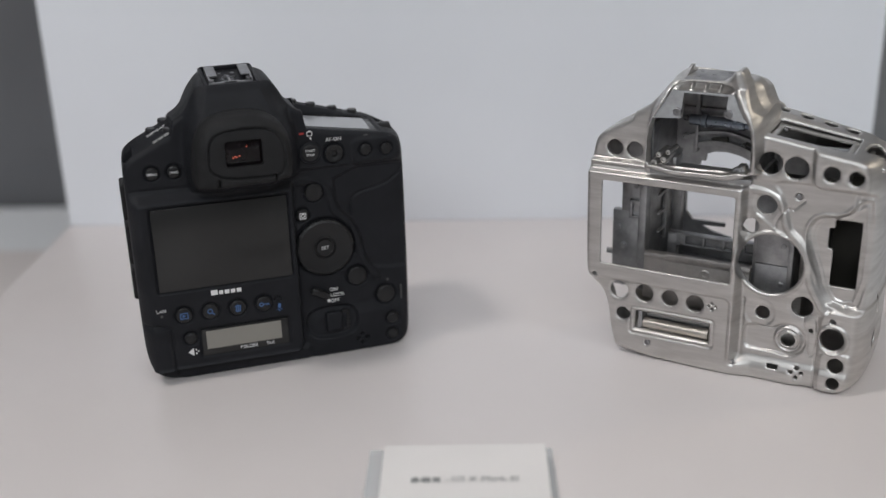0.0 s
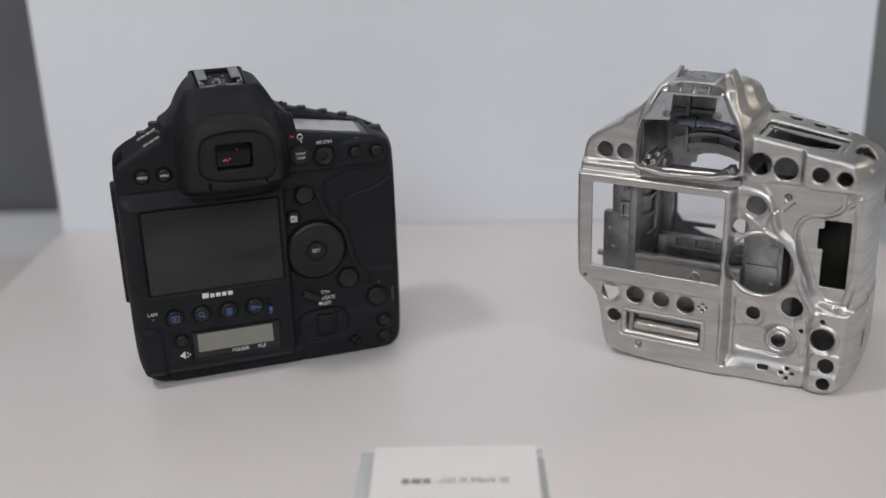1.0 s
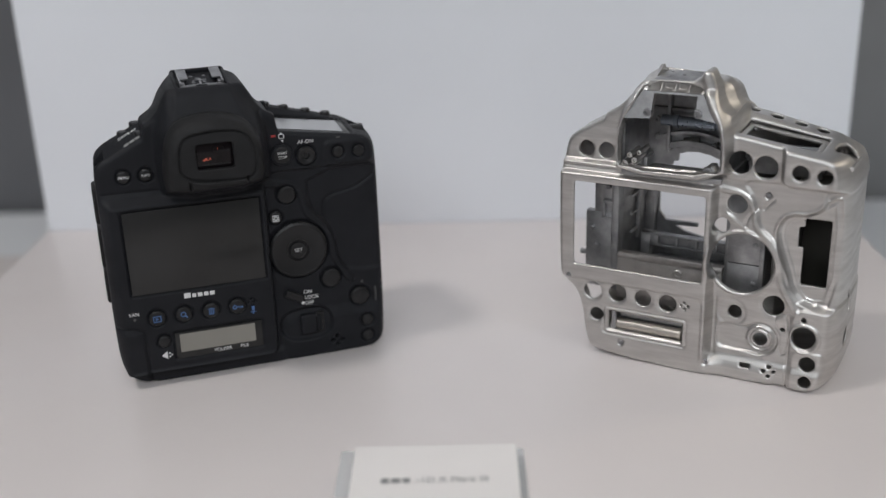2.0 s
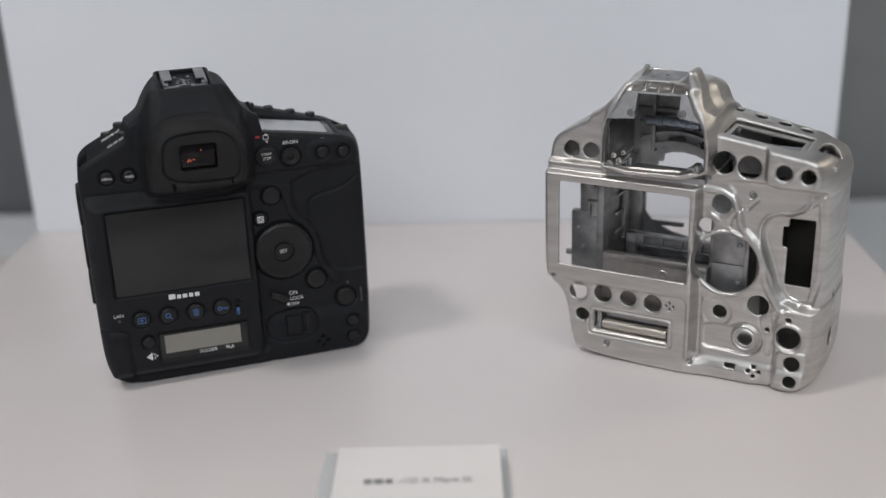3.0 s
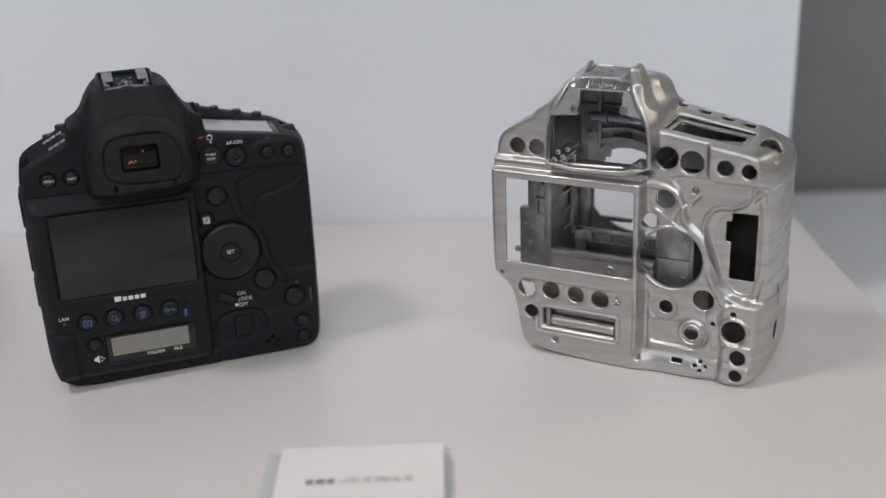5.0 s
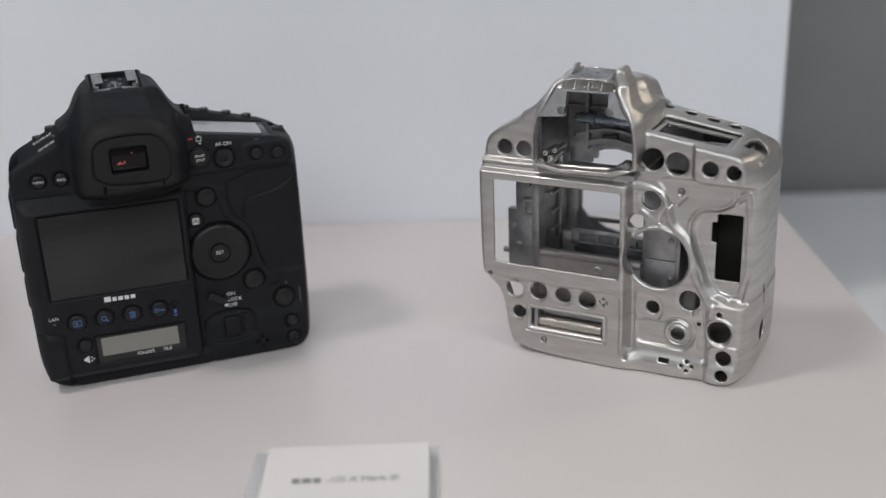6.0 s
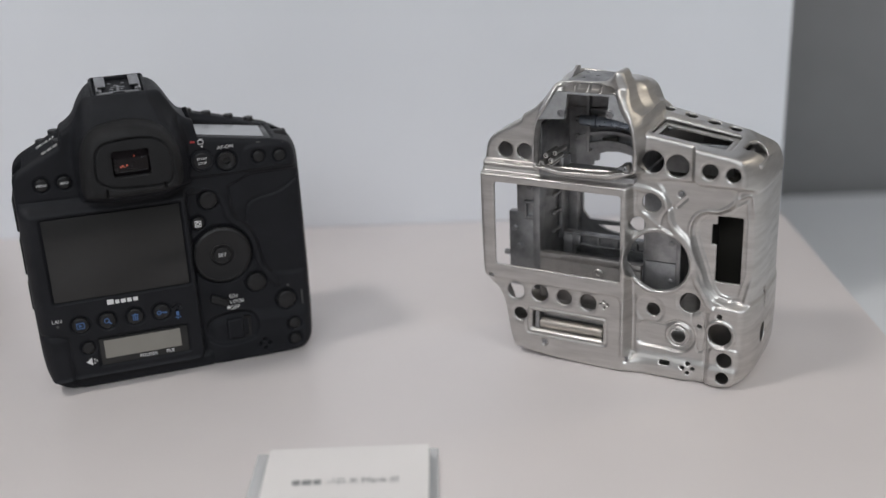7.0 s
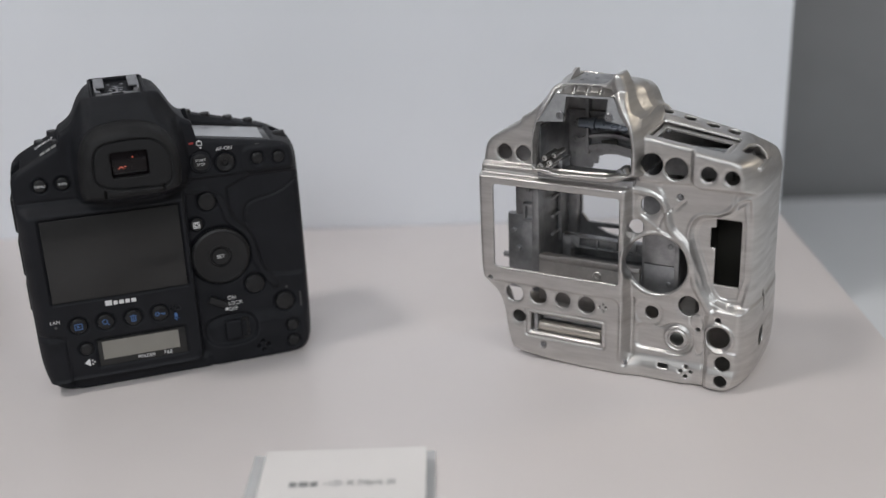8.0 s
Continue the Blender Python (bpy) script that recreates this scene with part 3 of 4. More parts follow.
    bmesh.ops.scale(bm, vec=(0.78, 1, 0.78), verts=bm.verts)
    bmesh.ops.translate(bm, vec=(22.1, 0, 133.6), verts=bm.verts)
    part("still_mark", bm, PRINT, cam_thing)
    part("movie_mark", box(16.5, 19.0, -1.5, -1.2, 134.0, 135.1), RED, cam_thing, "dim red movie mark")
    part("shoulder_mark", box(52.2, 54.6, -0.6, -0.4, 129.6, 130.3), FAINT, cam_thing)
    part("shoulder_mark", box(63.2, 67.2, -0.6, -0.4, 127.6, 128.3), FAINT, cam_thing)
    # quick-menu mark, icons in blue
    bm = bmesh.new()
    for a in ((13.0, 16.6, 85.2, 85.6), (13.0, 16.6, 88.4, 88.8), (13.0, 13.4, 85.2, 88.8), (16.2, 16.6, 85.2, 88.8)):
        add_box(bm, a[0], a[1], -0.75, -0.45, a[2], a[3])
    add_ring(bm, 14.8, 87.0, 0.75, 1.2, -0.75, 0.3, 18)
    bmesh.ops.translate(bm, vec=(0.6, 0, 0.5), verts=bm.verts)
    part("quick_mark", bm, PRINT, made["quick"])
    iy = -6.35
    bm = bmesh.new()
    for a in ((-57.2, -52.8, 37.4, 37.9), (-57.2, -52.8, 40.5, 41.0), (-57.2, -56.7, 37.4, 41.0), (-53.3, -52.8, 37.4, 41.0)):
        add_box(bm, a[0], a[1], iy, iy + 0.5, a[2], a[3])
    add_plate(bm, [(-55.9, 38.2), (-55.9, 40.2), (-54.1, 39.2)], iy, 0.5)
    bmesh.ops.translate(bm, vec=(0.1, 0, 1.3), verts=bm.verts)
    part("icon", bm, BLUE, made["play"], "blue playback icon")
    bm = bmesh.new()
    add_ring(bm, -40.7, 40.1, 1.0, 1.5, iy, 0.5)
    add_box(bm, -39.8, -38.2, iy, iy + 0.5, 38.2, 38.8, turn=pose(0, 0, 0, 0, 45, 0))
    bmesh.ops.translate(bm, vec=(-0.1, 0, 1.0), verts=bm.verts)
    part("icon", bm, BLUE, made["zoom"], "blue magnifier icon")
    bm = bmesh.new()
    for k in range(3):
        add_box(bm, -26.7 + 1.05 * k, -26.1 + 1.05 * k, iy, iy + 0.5, 37.6, 40.2)
    add_box(bm, -26.8, -24.0, iy, iy + 0.5, 37.5, 37.9)
    add_box(bm, -27.2, -23.6, iy, iy + 0.5, 40.5, 41.0)
    add_box(bm, -26.0, -24.8, iy, iy + 0.5, 41.0, 41.5)
    bmesh.ops.translate(bm, vec=(-0.1, 0, 1.1), verts=bm.verts)
    part("icon", bm, BLUE, made["bin"], "blue waste-bin icon")
    bm = bmesh.new()
    add_ring(bm, -12.8, 38.9, 0.7, 1.25, iy, 0.5)
    add_box(bm, -11.6, -8.6, iy, iy + 0.5, 38.65, 39.15)
    add_box(bm, -9.8, -9.3, iy, iy + 0.5, 38.0, 38.8)
    add_box(bm, -8.9, -8.4, iy, iy + 0.5, 38.0, 38.8)
    bmesh.ops.translate(bm, vec=(0.3, 0, 1.8), verts=bm.verts)
    part("icon", bm, BLUE, made["key"], "blue key icon")
    bm = bmesh.new()
    add_box(bm, -4.7, -3.1, -5.35, -5.1, 37.0, 39.6, 0.1, 1)
    add_box(bm, -4.15, -3.65, -5.35, -5.1, 34.9, 36.2)
    add_box(bm, -5.4, -2.4, -5.35, -5.1, 36.0, 36.4)
    bmesh.ops.translate(bm, vec=(1.5, 0, -0.2), verts=bm.verts)
    part("mic_mark", bm, BLUE, cam_thing, "blue microphone mark")
    lettering("LAN", 2.8, -66.7, -5.25, 44.6, PRINT, cam_thing)
    part("lamp_dot", lathe([(0.8, -0.5), (0.8, 0.1)], (-66.7, -5.2, 41.6), n=14), FAINT, cam_thing)
    # maker's word as plain rounded bars
    bm = bmesh.new()
    for k, w in enumerate((3.6, 2.2, 2.6, 2.4, 2.6)):
        x0 = (-39.2, -34.8, -31.8, -28.4, -25.2)[k]
        add_box(bm, x0, x0 + w, -5.4, -5.1, 50.0, 53.0 if k == 0 else 52.3, 0.13, 1)
    part("brand_bars", bm, PRINT, cam_thing, "white bars of the maker's word")
    bm = bmesh.new()
    add_plate(bm, [(-54.2, 18.6), (-51.0, 16.2), (-51.0, 21.0)], -5.35, 0.3)
    for dx, dz in ((0.8, 1.1), (0.8, -1.1), (2.0, 0.0)):
        add_box(bm, -50.6 + dx - 0.4, -50.6 + dx + 0.4, -5.35, -5.1, 18.6 + dz - 0.4, 18.6 + dz + 0.4)
    bmesh.ops.translate(bm, vec=(-0.8, 0, -0.8), verts=bm.verts)
    part("voice_mark", bm, PRINT, cam_thing)
    # quick control dial
    bm = bmesh.new()
    n = 120
    rows = []
    for r, h in ((16.4, -2), (16.4, 0.9), (15.4, 1.9), (14.6, 2.1), (13.6, 1.7), (8.0, 1.2), (6.4, 1.0), (6.0, 0.2), (5.2, 0.2)):
        row = []
        for i in range(n):
            a = 2 * math.pi * i / n
            rr = r + (0.35 if i % 2 and r > 14.5 else -0.25 if r > 14.5 else 0)
            row.append(bm.verts.new((DIAL[0] + rr * math.cos(a), 0.6 - h, DIAL[1] + rr * math.sin(a))))
        rows.append(row)
    for a, b in zip(rows, rows[1:]):
        for i in range(n):
            bm.faces.new((a[i], a[(i + 1) % n], b[(i + 1) % n], b[i]))
    bm.faces.new(rows[-1])
    bmesh.ops.recalc_face_normals(bm, faces=bm.faces)
    dial = part("control_dial", bm, BUTTON, cam_thing, "black ribbed rear control dial")
    part("set_button", lathe([(5.0, -1), (5.0, 0.9), (4.6, 1.5), (4.0, 1.5), (1.5, 1.2)], (DIAL[0], 0.6, DIAL[1])), BUTTON, dial)
    lettering("SET", 3.0, DIAL[0], -1.0, DIAL[1], PRINT, dial, depth=0.1)
    # power lever, its words and the lock slide
    bm = bmesh.new()
    add_box(bm, -6.2, 5.2, -2.0, 2.0, -2.2, 2.2, 1.2, 3)
    bmesh.ops.transform(bm, matrix=pose(22.6, -0.4, 39.4, 0, 28, 0), verts=bm.verts)
    lever = part("power_lever", bm, BUTTON, cam_thing)
    part("lever_dot", lathe([(0.9, -0.6), (0.9, 0.1)], (26.6, -1.6, 35.0), n=14), PRINT, lever, "white index dot")
    for word, wx, wz in (("ON", 30.0, 41.2), ("LOCK", 31.9, 37.7), ("OFF", 30.3, 34.2)):
        lettering(word, 3.1, wx, -0.75, wz, PRINT, cam_thing)
    slide = part("lock_slide", box(24.6, 34.2, -1.2, 3.0, 14.6, 26.8, bevel=1.3, segs=3), BODY, cam_thing)
    bm = bmesh.new()
    for x0, x1, z0, z1 in ((34.6, 37.6, 25.6, 27.2), (37.0, 38.6, 15.2, 27.0), (34.8, 38.0, 14.2, 15.8)):
        add_box(bm, x0, x1, 0.4, 2.6, z0, z1, 0.3)
    part("slide_hook", bm, BUTTON, slide)
    part("grip_mark", box(69.6, 70.5, 0.3, 0.6, 29.0, 38.0), FAINT, cam_thing)
    part("index_dot", lathe([(0.8, -1.5), (0.8, 0.1)], (62.4, 0.9, 42.0), n=14), FAINT, cam_thing)
    # rubber port covers on the left flank
    for z0, z1, yy in ((92, 112, 10), (66, 88, 12), (44, 62, 14)):
        part("port_cover", box(-79.4, -73.5, yy + 4, yy + 22, z0, z1, bevel=1.4, segs=3), RUBBER, cam_thing)
    return cam_thing


black_camera(pose(-0.0920, 0.5753, 0.0, 0, 0, 17.18))


def casting(m):
    """The bare metal body: outer casting with holes and ribs, inner frame, plates, screws."""
    it = thing("camera_chassis", m, "bare silver magnesium camera casting with empty openings", "camera chassis", "camera bodies")
    F = Field((-84, -26, -2), (88, 78, 172), 0.6)
    x, y, z = F.x, F.y, F.z
    low = [(64, 134), (70.5, 130.8), (77, 124), (80.8, 115), (81.5, 105), (81.5, 60), (82.5, 30), (81.5, 12), (77, 3), (68, 0), (-54.5, 0), (-59.5, 12), (-61.5, 28), (-65, 38.5), (-73, 44), (-75.8, 52), (-76.5, 106), (-76, 118), (-72.5, 127.5)]
    horned = rounded(low + [(-60.6, 136.8), (-47, 143.6), (-41, 149), (-35, 157), (-31, 161.4), (-5, 161.6), (-1.5, 164), (1.2, 168.6), (4.2, 168.4), (6.8, 162), (9.4, 154), (13, 147.5), (19, 144), (45, 138.5)], 2)
    humped = rounded(low + [(-60.6, 136), (-49, 142), (-44, 147), (-38.5, 155.5), (-33.6, 161.6), (-27, 163), (-4, 161), (6, 161), (10.5, 157.6), (12.6, 152), (15, 147.6), (20, 144.4), (27, 142.2), (45, 138.2)], 2)
    # the upper parts sink towards the front; behind the horn the hump is wider and lower
    from_y = np.interp(x, [14, 24, 60, 70], [30, 44, 44, 30]).astype(np.float32)
    zs = z + 0.28 * np.maximum(y - from_y, 0) * np.clip((z - 100) / 30, 0, 1)
    deep_part = np.clip((y - 13) / 9, 0, 1)
    d_out = area_d(x, z, horned) * (1 - deep_part) + swept_d(F, humped, zs) * deep_part
    rear = np.full((x.size, 1, z.size), 1.2, np.float32)
    # raised screen frame and lower plate
    frame_d = rect_d(x, z, -95, 11.2, -20, 125, 3)
    rear -= 7.2 * step_in(frame_d, 4.0) * (0.5 * step_in(z - 114.0, 2.4) + 0.5 * step_in(z - 108.4, 2.4))
    rear += 1.6 * step_in(rect_d(x, z, -90, 8.2, -8, 45.5, 4), 2.0)
    rear += 0.8 * step_in(np.abs(rect_d(x, z, -48.2, -0.2, 14.4, 30.8, 2)) - 0.6, 0.9)
    rear += 1.2 * step_in(rect_d(x, z, -46.2, -2.0, 16.2, 28.8, 1), 1.0)
    # band under the left shoulder
    rear += 0.7 * step_in(rect_d(x, z, -90, -43, 110.6, 111.6, 0.4), 1.0)
    # area right of the ribs lies deeper
    deep = area_d(x, z, rounded([(24, 113), (31, 104), (33, 90), (44, 80), (48, 68), (49, 59), (59, 47), (92, 47), (92, 114), (40, 114)], 1))
    rear += 1.2 * step_in(deep, 2.5)
    rear -= 1.2 * step_in(line_d(x, z, RIB) - 1.6, 2.2)
    rear -= 1.0 * step_in(np.abs(circ(x, z, DIAL, 17.8)) - 0.8, 1.4)
    rear -= 0.6 * step_in(line_d(x, z, [(17, 93.5), (33, 83), (38, 77.5)]) - 0.6, 2.0)
    # pocket with a lip
    pocket = area_d(x, z, rounded([(43, 85), (44, 92), (48.5, 97.5), (60.5, 98.2), (69, 107.5), (75, 108), (75.5, 50), (60, 47), (52.5, 56), (49.5, 66), (45, 78)], 1))
    rear += 1.2 * step_in(pocket, 1.2)
    rear -= 0.8 * step_in(np.abs(pocket + 2.8) - 0.45, 0.9)
    rear -= 0.6 * step_in(np.abs(pocket - 0.6) - 0.7, 1.2) * step_in(58 - z, 6)
    # shoulder block with keys, bulge at its end
    rear -= 0.8 * step_in(rect_d(x, z, 15, 90, 113, 150, 2), 1.6)
    rear -= 4.8 * step_in(rect_d(x, z, 44.5, 98, 112.6, 160, 5), 3.2)
    rear += 2.0 * step_in(np.minimum(rect_d(x, z, 66, 98, 47.5, 111.5, 3), pocket + 1.5), 2.5)
    rear += 0.7 * step_in(np.abs(x - 77.0) - 0.4, 0.8) * step_in(rect_d(x, z, 60, 98, 50, 108), 1.0)
    # grooves and cuts
    rear += 0.9 * step_in(line_d(x, z, [(40.5, 104), (35.5, 98.5)]) - 0.5, 0.8)
    rear += 0.9 * step_in(line_d(x, z, rounded([(33, 99), (30, 96), (27.5, 92), (27, 88)], 2, False)) - 0.5, 0.8)
    # lower right forms
    rear -= 1.6 * step_in(rect_d(x, z, 14, 90, -8, 12, 4), 5)
    pill = smin(rect_d(x, z, 15.5, 40, 16.8, 31.0, 4), circ(x, z, (38.9, 25.4), 9.2), 2.0)
    rear += 1.5 * step_in(pill, 1.8)
    rear += 0.8 * step_in(np.abs(pill + 0.4) - 0.4, 0.9) * step_in(24 - x, 8)
    flap = area_d(x, z, rounded([(46, 41), (53, 43), (54, 20), (49, 18), (49, 31), (46, 35)], 1))
    rear += 0.6 * step_in(np.abs(flap) - 0.4, 0.9)
    rear -= 1.2 * step_in(circ(x, z, (38.9, 25.4), 7.2), 1.2)
    rear += 0.9 * step_in(np.abs(circ(x, z, (38.9, 25.4), 5.6)) - 0.5, 0.9)
    rear += 0.7 * step_in(circ(x, z, (22.8, 38.6), 8.0), 1.4)
    rear -= 1.5 * step_in(rect_d(x, z, 55, 98, -12, 46.5, 7), 2.5)
    foot = step_in(rect_d(x, z, -90, 46, -20, 9.0, 2), 6.0)
    rear = rear * (1 - foot) + (-4.6 + 2.6 * step_in(14 - x, 16)) * foot
    rear += 0.9 * step_in(line_d(x, z, [(54.2, -2), (54.2, 30), (53, 42)]) - 0.5, 0.9)
    rear += 0.8 * step_in(rect_d(x, z, 12.4, 14.8, 10.5, 46, 1.2), 1.2)
    rear -= 1.0 * step_in(rect_d(x, z, 56.5, 73.5, 0.5, 23.5, 4), 1.2)
    rear -= 1.0 * step_in(np.abs(circ(x, z, (62.0, 30.8), 7.6)) - 0.8, 1.4)
    for sx, sz in ((25.2 - 62.5, 10.0), (73.4 - 62.5, 7.8), (37.5, 106.0)):
        rear += 0.8 * step_in(circ(x, z, (sx, sz), 1.9), 0.9)
    for cx, cz, r in list(KNOBS_AT.values())[:14]:
        rear += 0.35 * step_in(circ(x, z, (cx, cz), r + 1.9), 0.9)
    # finder housing: raised rim round an arched recess
    house = area_d(x, z, rounded([(-42.5, 111), (-43.6, 124), (-42, 141), (-36, 152), (-31, 166), (-24, 172), (1, 172), (7, 160), (15, 145), (17.5, 132), (17, 112)], 1))
    prof = np.interp(z, [104, 110, 114, 138, 150, 156, 161, 170], [-6, -7.5, -8.5, -8.0, -5.5, -2.0, 3.0, 13]).astype(np.float32)
    blend = step_in(house, 3.2)
    rear = rear * (1 - blend) + np.minimum(prof, rear) * blend
    recess = area_d(x, z, rounded([(-40.6, 114.5), (-41.4, 126), (-39.8, 140), (-34, 150), (-30, 160.5), (0.5, 161), (5, 150), (12.5, 141), (14.2, 130), (14, 116)], 1))
    rear += 3.0 * step_in(recess, 1.2)
    for k in range(4):
        rear += 2.0 * step_in(rect_d(x, z, -28.6 + 7.4 * k, -22.6 + 7.4 * k, 156.4, 160.2, 0.8), 0.9)
    # a swelling runs from the right horn down the finder's flank
    swell = line_d(x, z, rounded([(1, 170), (3, 160), (9, 150), (15.5, 140), (17, 124)], 2, False))
    rear -= 1.8 * step_in(swell - 1.2, 6.0)

    wide = rear.copy()
    for i in (-3, 0, 3):
        for k in (-3, 0, 3):
            wide = np.maximum(wide, np.roll(np.roll(rear, i, 0), k, 2))

    def solid(off):
        lift = 45 * step_in(rect_d(x, z * 0, -50 + off, 15.2 - off, -9, 9, 2), 6)
        left = (z - (128.2 + lift + 0.05 * np.minimum(y, 22) - 0.35 * np.maximum(y - 22, 0) + 0.53 * (x + 72))) * 0.88
        crest = np.clip((y - 30.5) / 4, 0, 1) * np.clip(4.3 - 0.075 * x, 0, 4)
        right = z - (139.6 - 0.15 * x + lift + 0.05 * y + crest - 0.5 * np.maximum(y - 43.5, 0))
        slope = np.where(x < -18, left, right) + off
        d = smax(smax(d_out + off, area_d(x, y, PLAN) + off, 9.0 - off), slope, 3.0)
        d = d + 0.8 * step_in(rect_d(x, z, 74, 120, 48.5, 110.0, 1), 1.6)
        d = smax(d, z - 172 + 0.6 * np.maximum(y - 32, 0) + off, 6.0)
        return smax(d, (wide if off else rear) + off - y, 2.6)

    d = np.maximum(solid(0.0), -solid(2.0))
    # hump of the shoe bed: a flat recess between the two horns
    bed = np.maximum(np.maximum(np.abs(x + 16.5) - 11.0, np.abs(y - 18) - 13), 161.0 - z)
    d = smax(d, -bed, 0.8)
    # open front and flank
    d = np.maximum(d, -np.maximum(x + 60.0, np.maximum(7.0 - y, z - 106)))
    mount = circ(x, z, (-15, 80), 33.5)
    d = np.maximum(d, -np.maximum(mount, 30 - y))
    d = np.maximum(d, -np.maximum(rect_d(x, z, -58, -30, 20, 104, 4), 30 - y))
    # screen window, finder opening, slot, grip window
    near = y - 13.0
    win = rect_d(x, z, -66.6, 7.3, 54.6, 103.6, 1.6)
    find = area_d(x, z, [(-40, 115.8), (-40.6, 128), (-39.4, 141.4), (-24.2, 142.6), (-24.2, 155), (-1.4, 155.2), (-1.2, 144.8), (11.4, 143.2), (13.2, 130), (13, 117.4)])
    slot = rect_d(x, z, -45.2, -2.8, 17.0, 28.0, 1)
    grip = np.minimum(rect_d(x, z, 56.4, 69.6, 58.8, 95.4, 0.8), rect_d(x, z, 53.6, 58, 79.5, 90.5, 0.6))
    cut = np.minimum(np.minimum(win, find), np.minimum(slot, grip))
    for key, r in (("menu", 4.4), ("info", 4.4), ("start", 5.9), ("focus", 6.1), ("star", 4.1), ("point", 3.8), ("live", 5.3), ("quick", 4.1), ("multi", 5.6),
                   ("play", 5.2), ("zoom", 5.1), ("bin", 4.7), ("key", 5.0), ("mic", 3.9), ("grip_multi", 6.2), ("grip_star", 4.1), ("grip_point", 3.4)):
        cut = np.minimum(cut, circ(x, z, KNOBS_AT[key][:2], r))
    cut = np.minimum(cut, circ(x, z, DIAL, 16.6))
    cut = np.minimum(cut, np.minimum(circ(x, z, (24.4, 38.6), 3.7), circ(x, z, (38.9, 25.4), 3.8)))
    cut = np.minimum(cut, rect_d(x, z, 29.6, 35.2, 8.0, 10.2, 0.4))
    for cx, cz, r in ((-69.5, 47.0, 1.5), (61.2, 41.2, 1.4), (50.4, 33.2, 1.2)):
        cut = np.minimum(cut, circ(x, z, (cx, cz), r))
    for ex, ez in ((0, 2.4), (2.8, 0), (-2.8, 0), (0, -2.6)):
        cut = np.minimum(cut, circ(x, z, (45.2 + ex, 8.2 + ez), 1.05))
        cut = np.minimum(cut, circ(x, z, (-1.6 + ex * 0.7, 39.4 + ez * 0.7), 0.75))
    d = np.maximum(d, -np.maximum(cut, near))
    # openings of the top deck: display well, key holes, end slot
    well = rect_d(x, y, 22.0, 57.5, 9.5, 27.0, 1.5)
    d = smax(d, -np.maximum(rect_d(x, y, 19.0, 61.0, 5.6, 31.0, 2), np.maximum(z - 145, 137.6 - 0.15 * x + 0.05 * y - z)), 0.6)
    d = np.maximum(d, -np.maximum(well, np.maximum(z - 145, 118 - z)))
    for cx in (18.3, 30.9, 43.4, 54.9):
        d = np.maximum(d, -np.maximum(np.hypot(x - cx, (y - 39)) - 3.3, 126 - z))
    for cx, cy in ((-57, 20), (-64, 15), (-54, 12)):
        d = np.maximum(d, -np.maximum(np.hypot(x - cx, y - cy) - 3.1, 122 - z))
    d = np.maximum(d, -np.maximum(area_d(x, y, rounded([(64.5, 11), (75.5, 18), (76, 27), (66.5, 31)], 1)), 123 - z))
    # side lug hole and slot low on the grip
    d = np.maximum(d, -np.maximum(np.hypot(y - 24, (z - 26) * 0.9) - 5.0, 74 - x))
    d = np.maximum(d, -np.maximum(rect_d(y, z, 24, 28, 40, 52, 1.5), 74 - x))
    F.mesh(d, "outer_casting", METAL, it, "brushed silver magnesium shell")

    # inner frame
    bm = bmesh.new()
    add_box(bm, -67.5, -51, 15, 20, 34, 80, 0.6)
    add_box(bm, -62.5, -51, 15.2, 20, 79, 112, 0.6)
    add_box(bm, -51.4, -47, 12.5, 24, 34, 112, 0.8)
    for x0, x1, z0, z1 in ((-57, -48, 86, 87.6), (-57, -55.4, 77, 87.6), (-57, -48, 77, 78.4)):
        add_box(bm, x0, x1, 12.6, 16, z0, z1, 0.3)
    for cx, cz, r in ((-63.4, 70.2, 1.5), (-60.6, 59.4, 1.7), (-53.6, 96, 1.3)):
        add_lathe(bm, [(r, -1), (r, 2.4), (r - 0.4, 2.8)], (cx, 15.2, cz), "y", 18)
    add_lathe(bm, [(1.6, -3), (1.6, 0.5), (1.2, 0.8)], (-68, 17, 53.4), "x", 16)
    part("side_frame", bm, CAST, it, "raw grey cast side frame")
    bm = bmesh.new()
    add_box(bm, -48, -44.5, 20, 52, 44, 113, 0.8, turn=pose(0, 0, 0, 0, 0, -8))
    add_box(bm, -44.6, -42, 34, 50, 60, 112, 0.5)
    add_box(bm, -43.5, -36.5, 44, 52, 50, 113, 0.8)
    for k in range(4):
        add_box(bm, -44.4, -42.6, 24, 42, 66 + 11 * k, 67.4 + 11 * k, 0.3)
    part("mirror_box_wall", bm, CAST, it, "dark grey cast mirror-box wall")
    bm = bmesh.new()
    add_box(bm, 13.2, 16, 16, 52, 40, 113, 0.8)
    add_box(bm, 15.8, 33.5, 12.2, 15.0, 62.6, 104, 0.4)
    add_box(bm, 15.8, 33.5, 12.5, 15.2, 40, 62.2, 0.4)
    add_box(bm, 33.4, 36.0, 10.5, 30, 40, 108, 0.5)
    for cz in (52, 74):
        add_lathe(bm, [(1.5, -1), (1.5, 0.7), (1.1, 1.0)], (30.4, 12.4, cz), "y", 16)
    part("rear_plate", bm, CAST, it, "raw grey plate behind the dial opening")
    bm = bmesh.new()
    add_box(bm, -38.5, 13, 29.5, 32, 59.6, 66.8, 0.3)
    add_box(bm, -38.5, 13, 27, 29.7, 65.2, 67, 0.4)
    add_box(bm, -38.5, 13, 27, 29.7, 59.2, 60.8, 0.4)
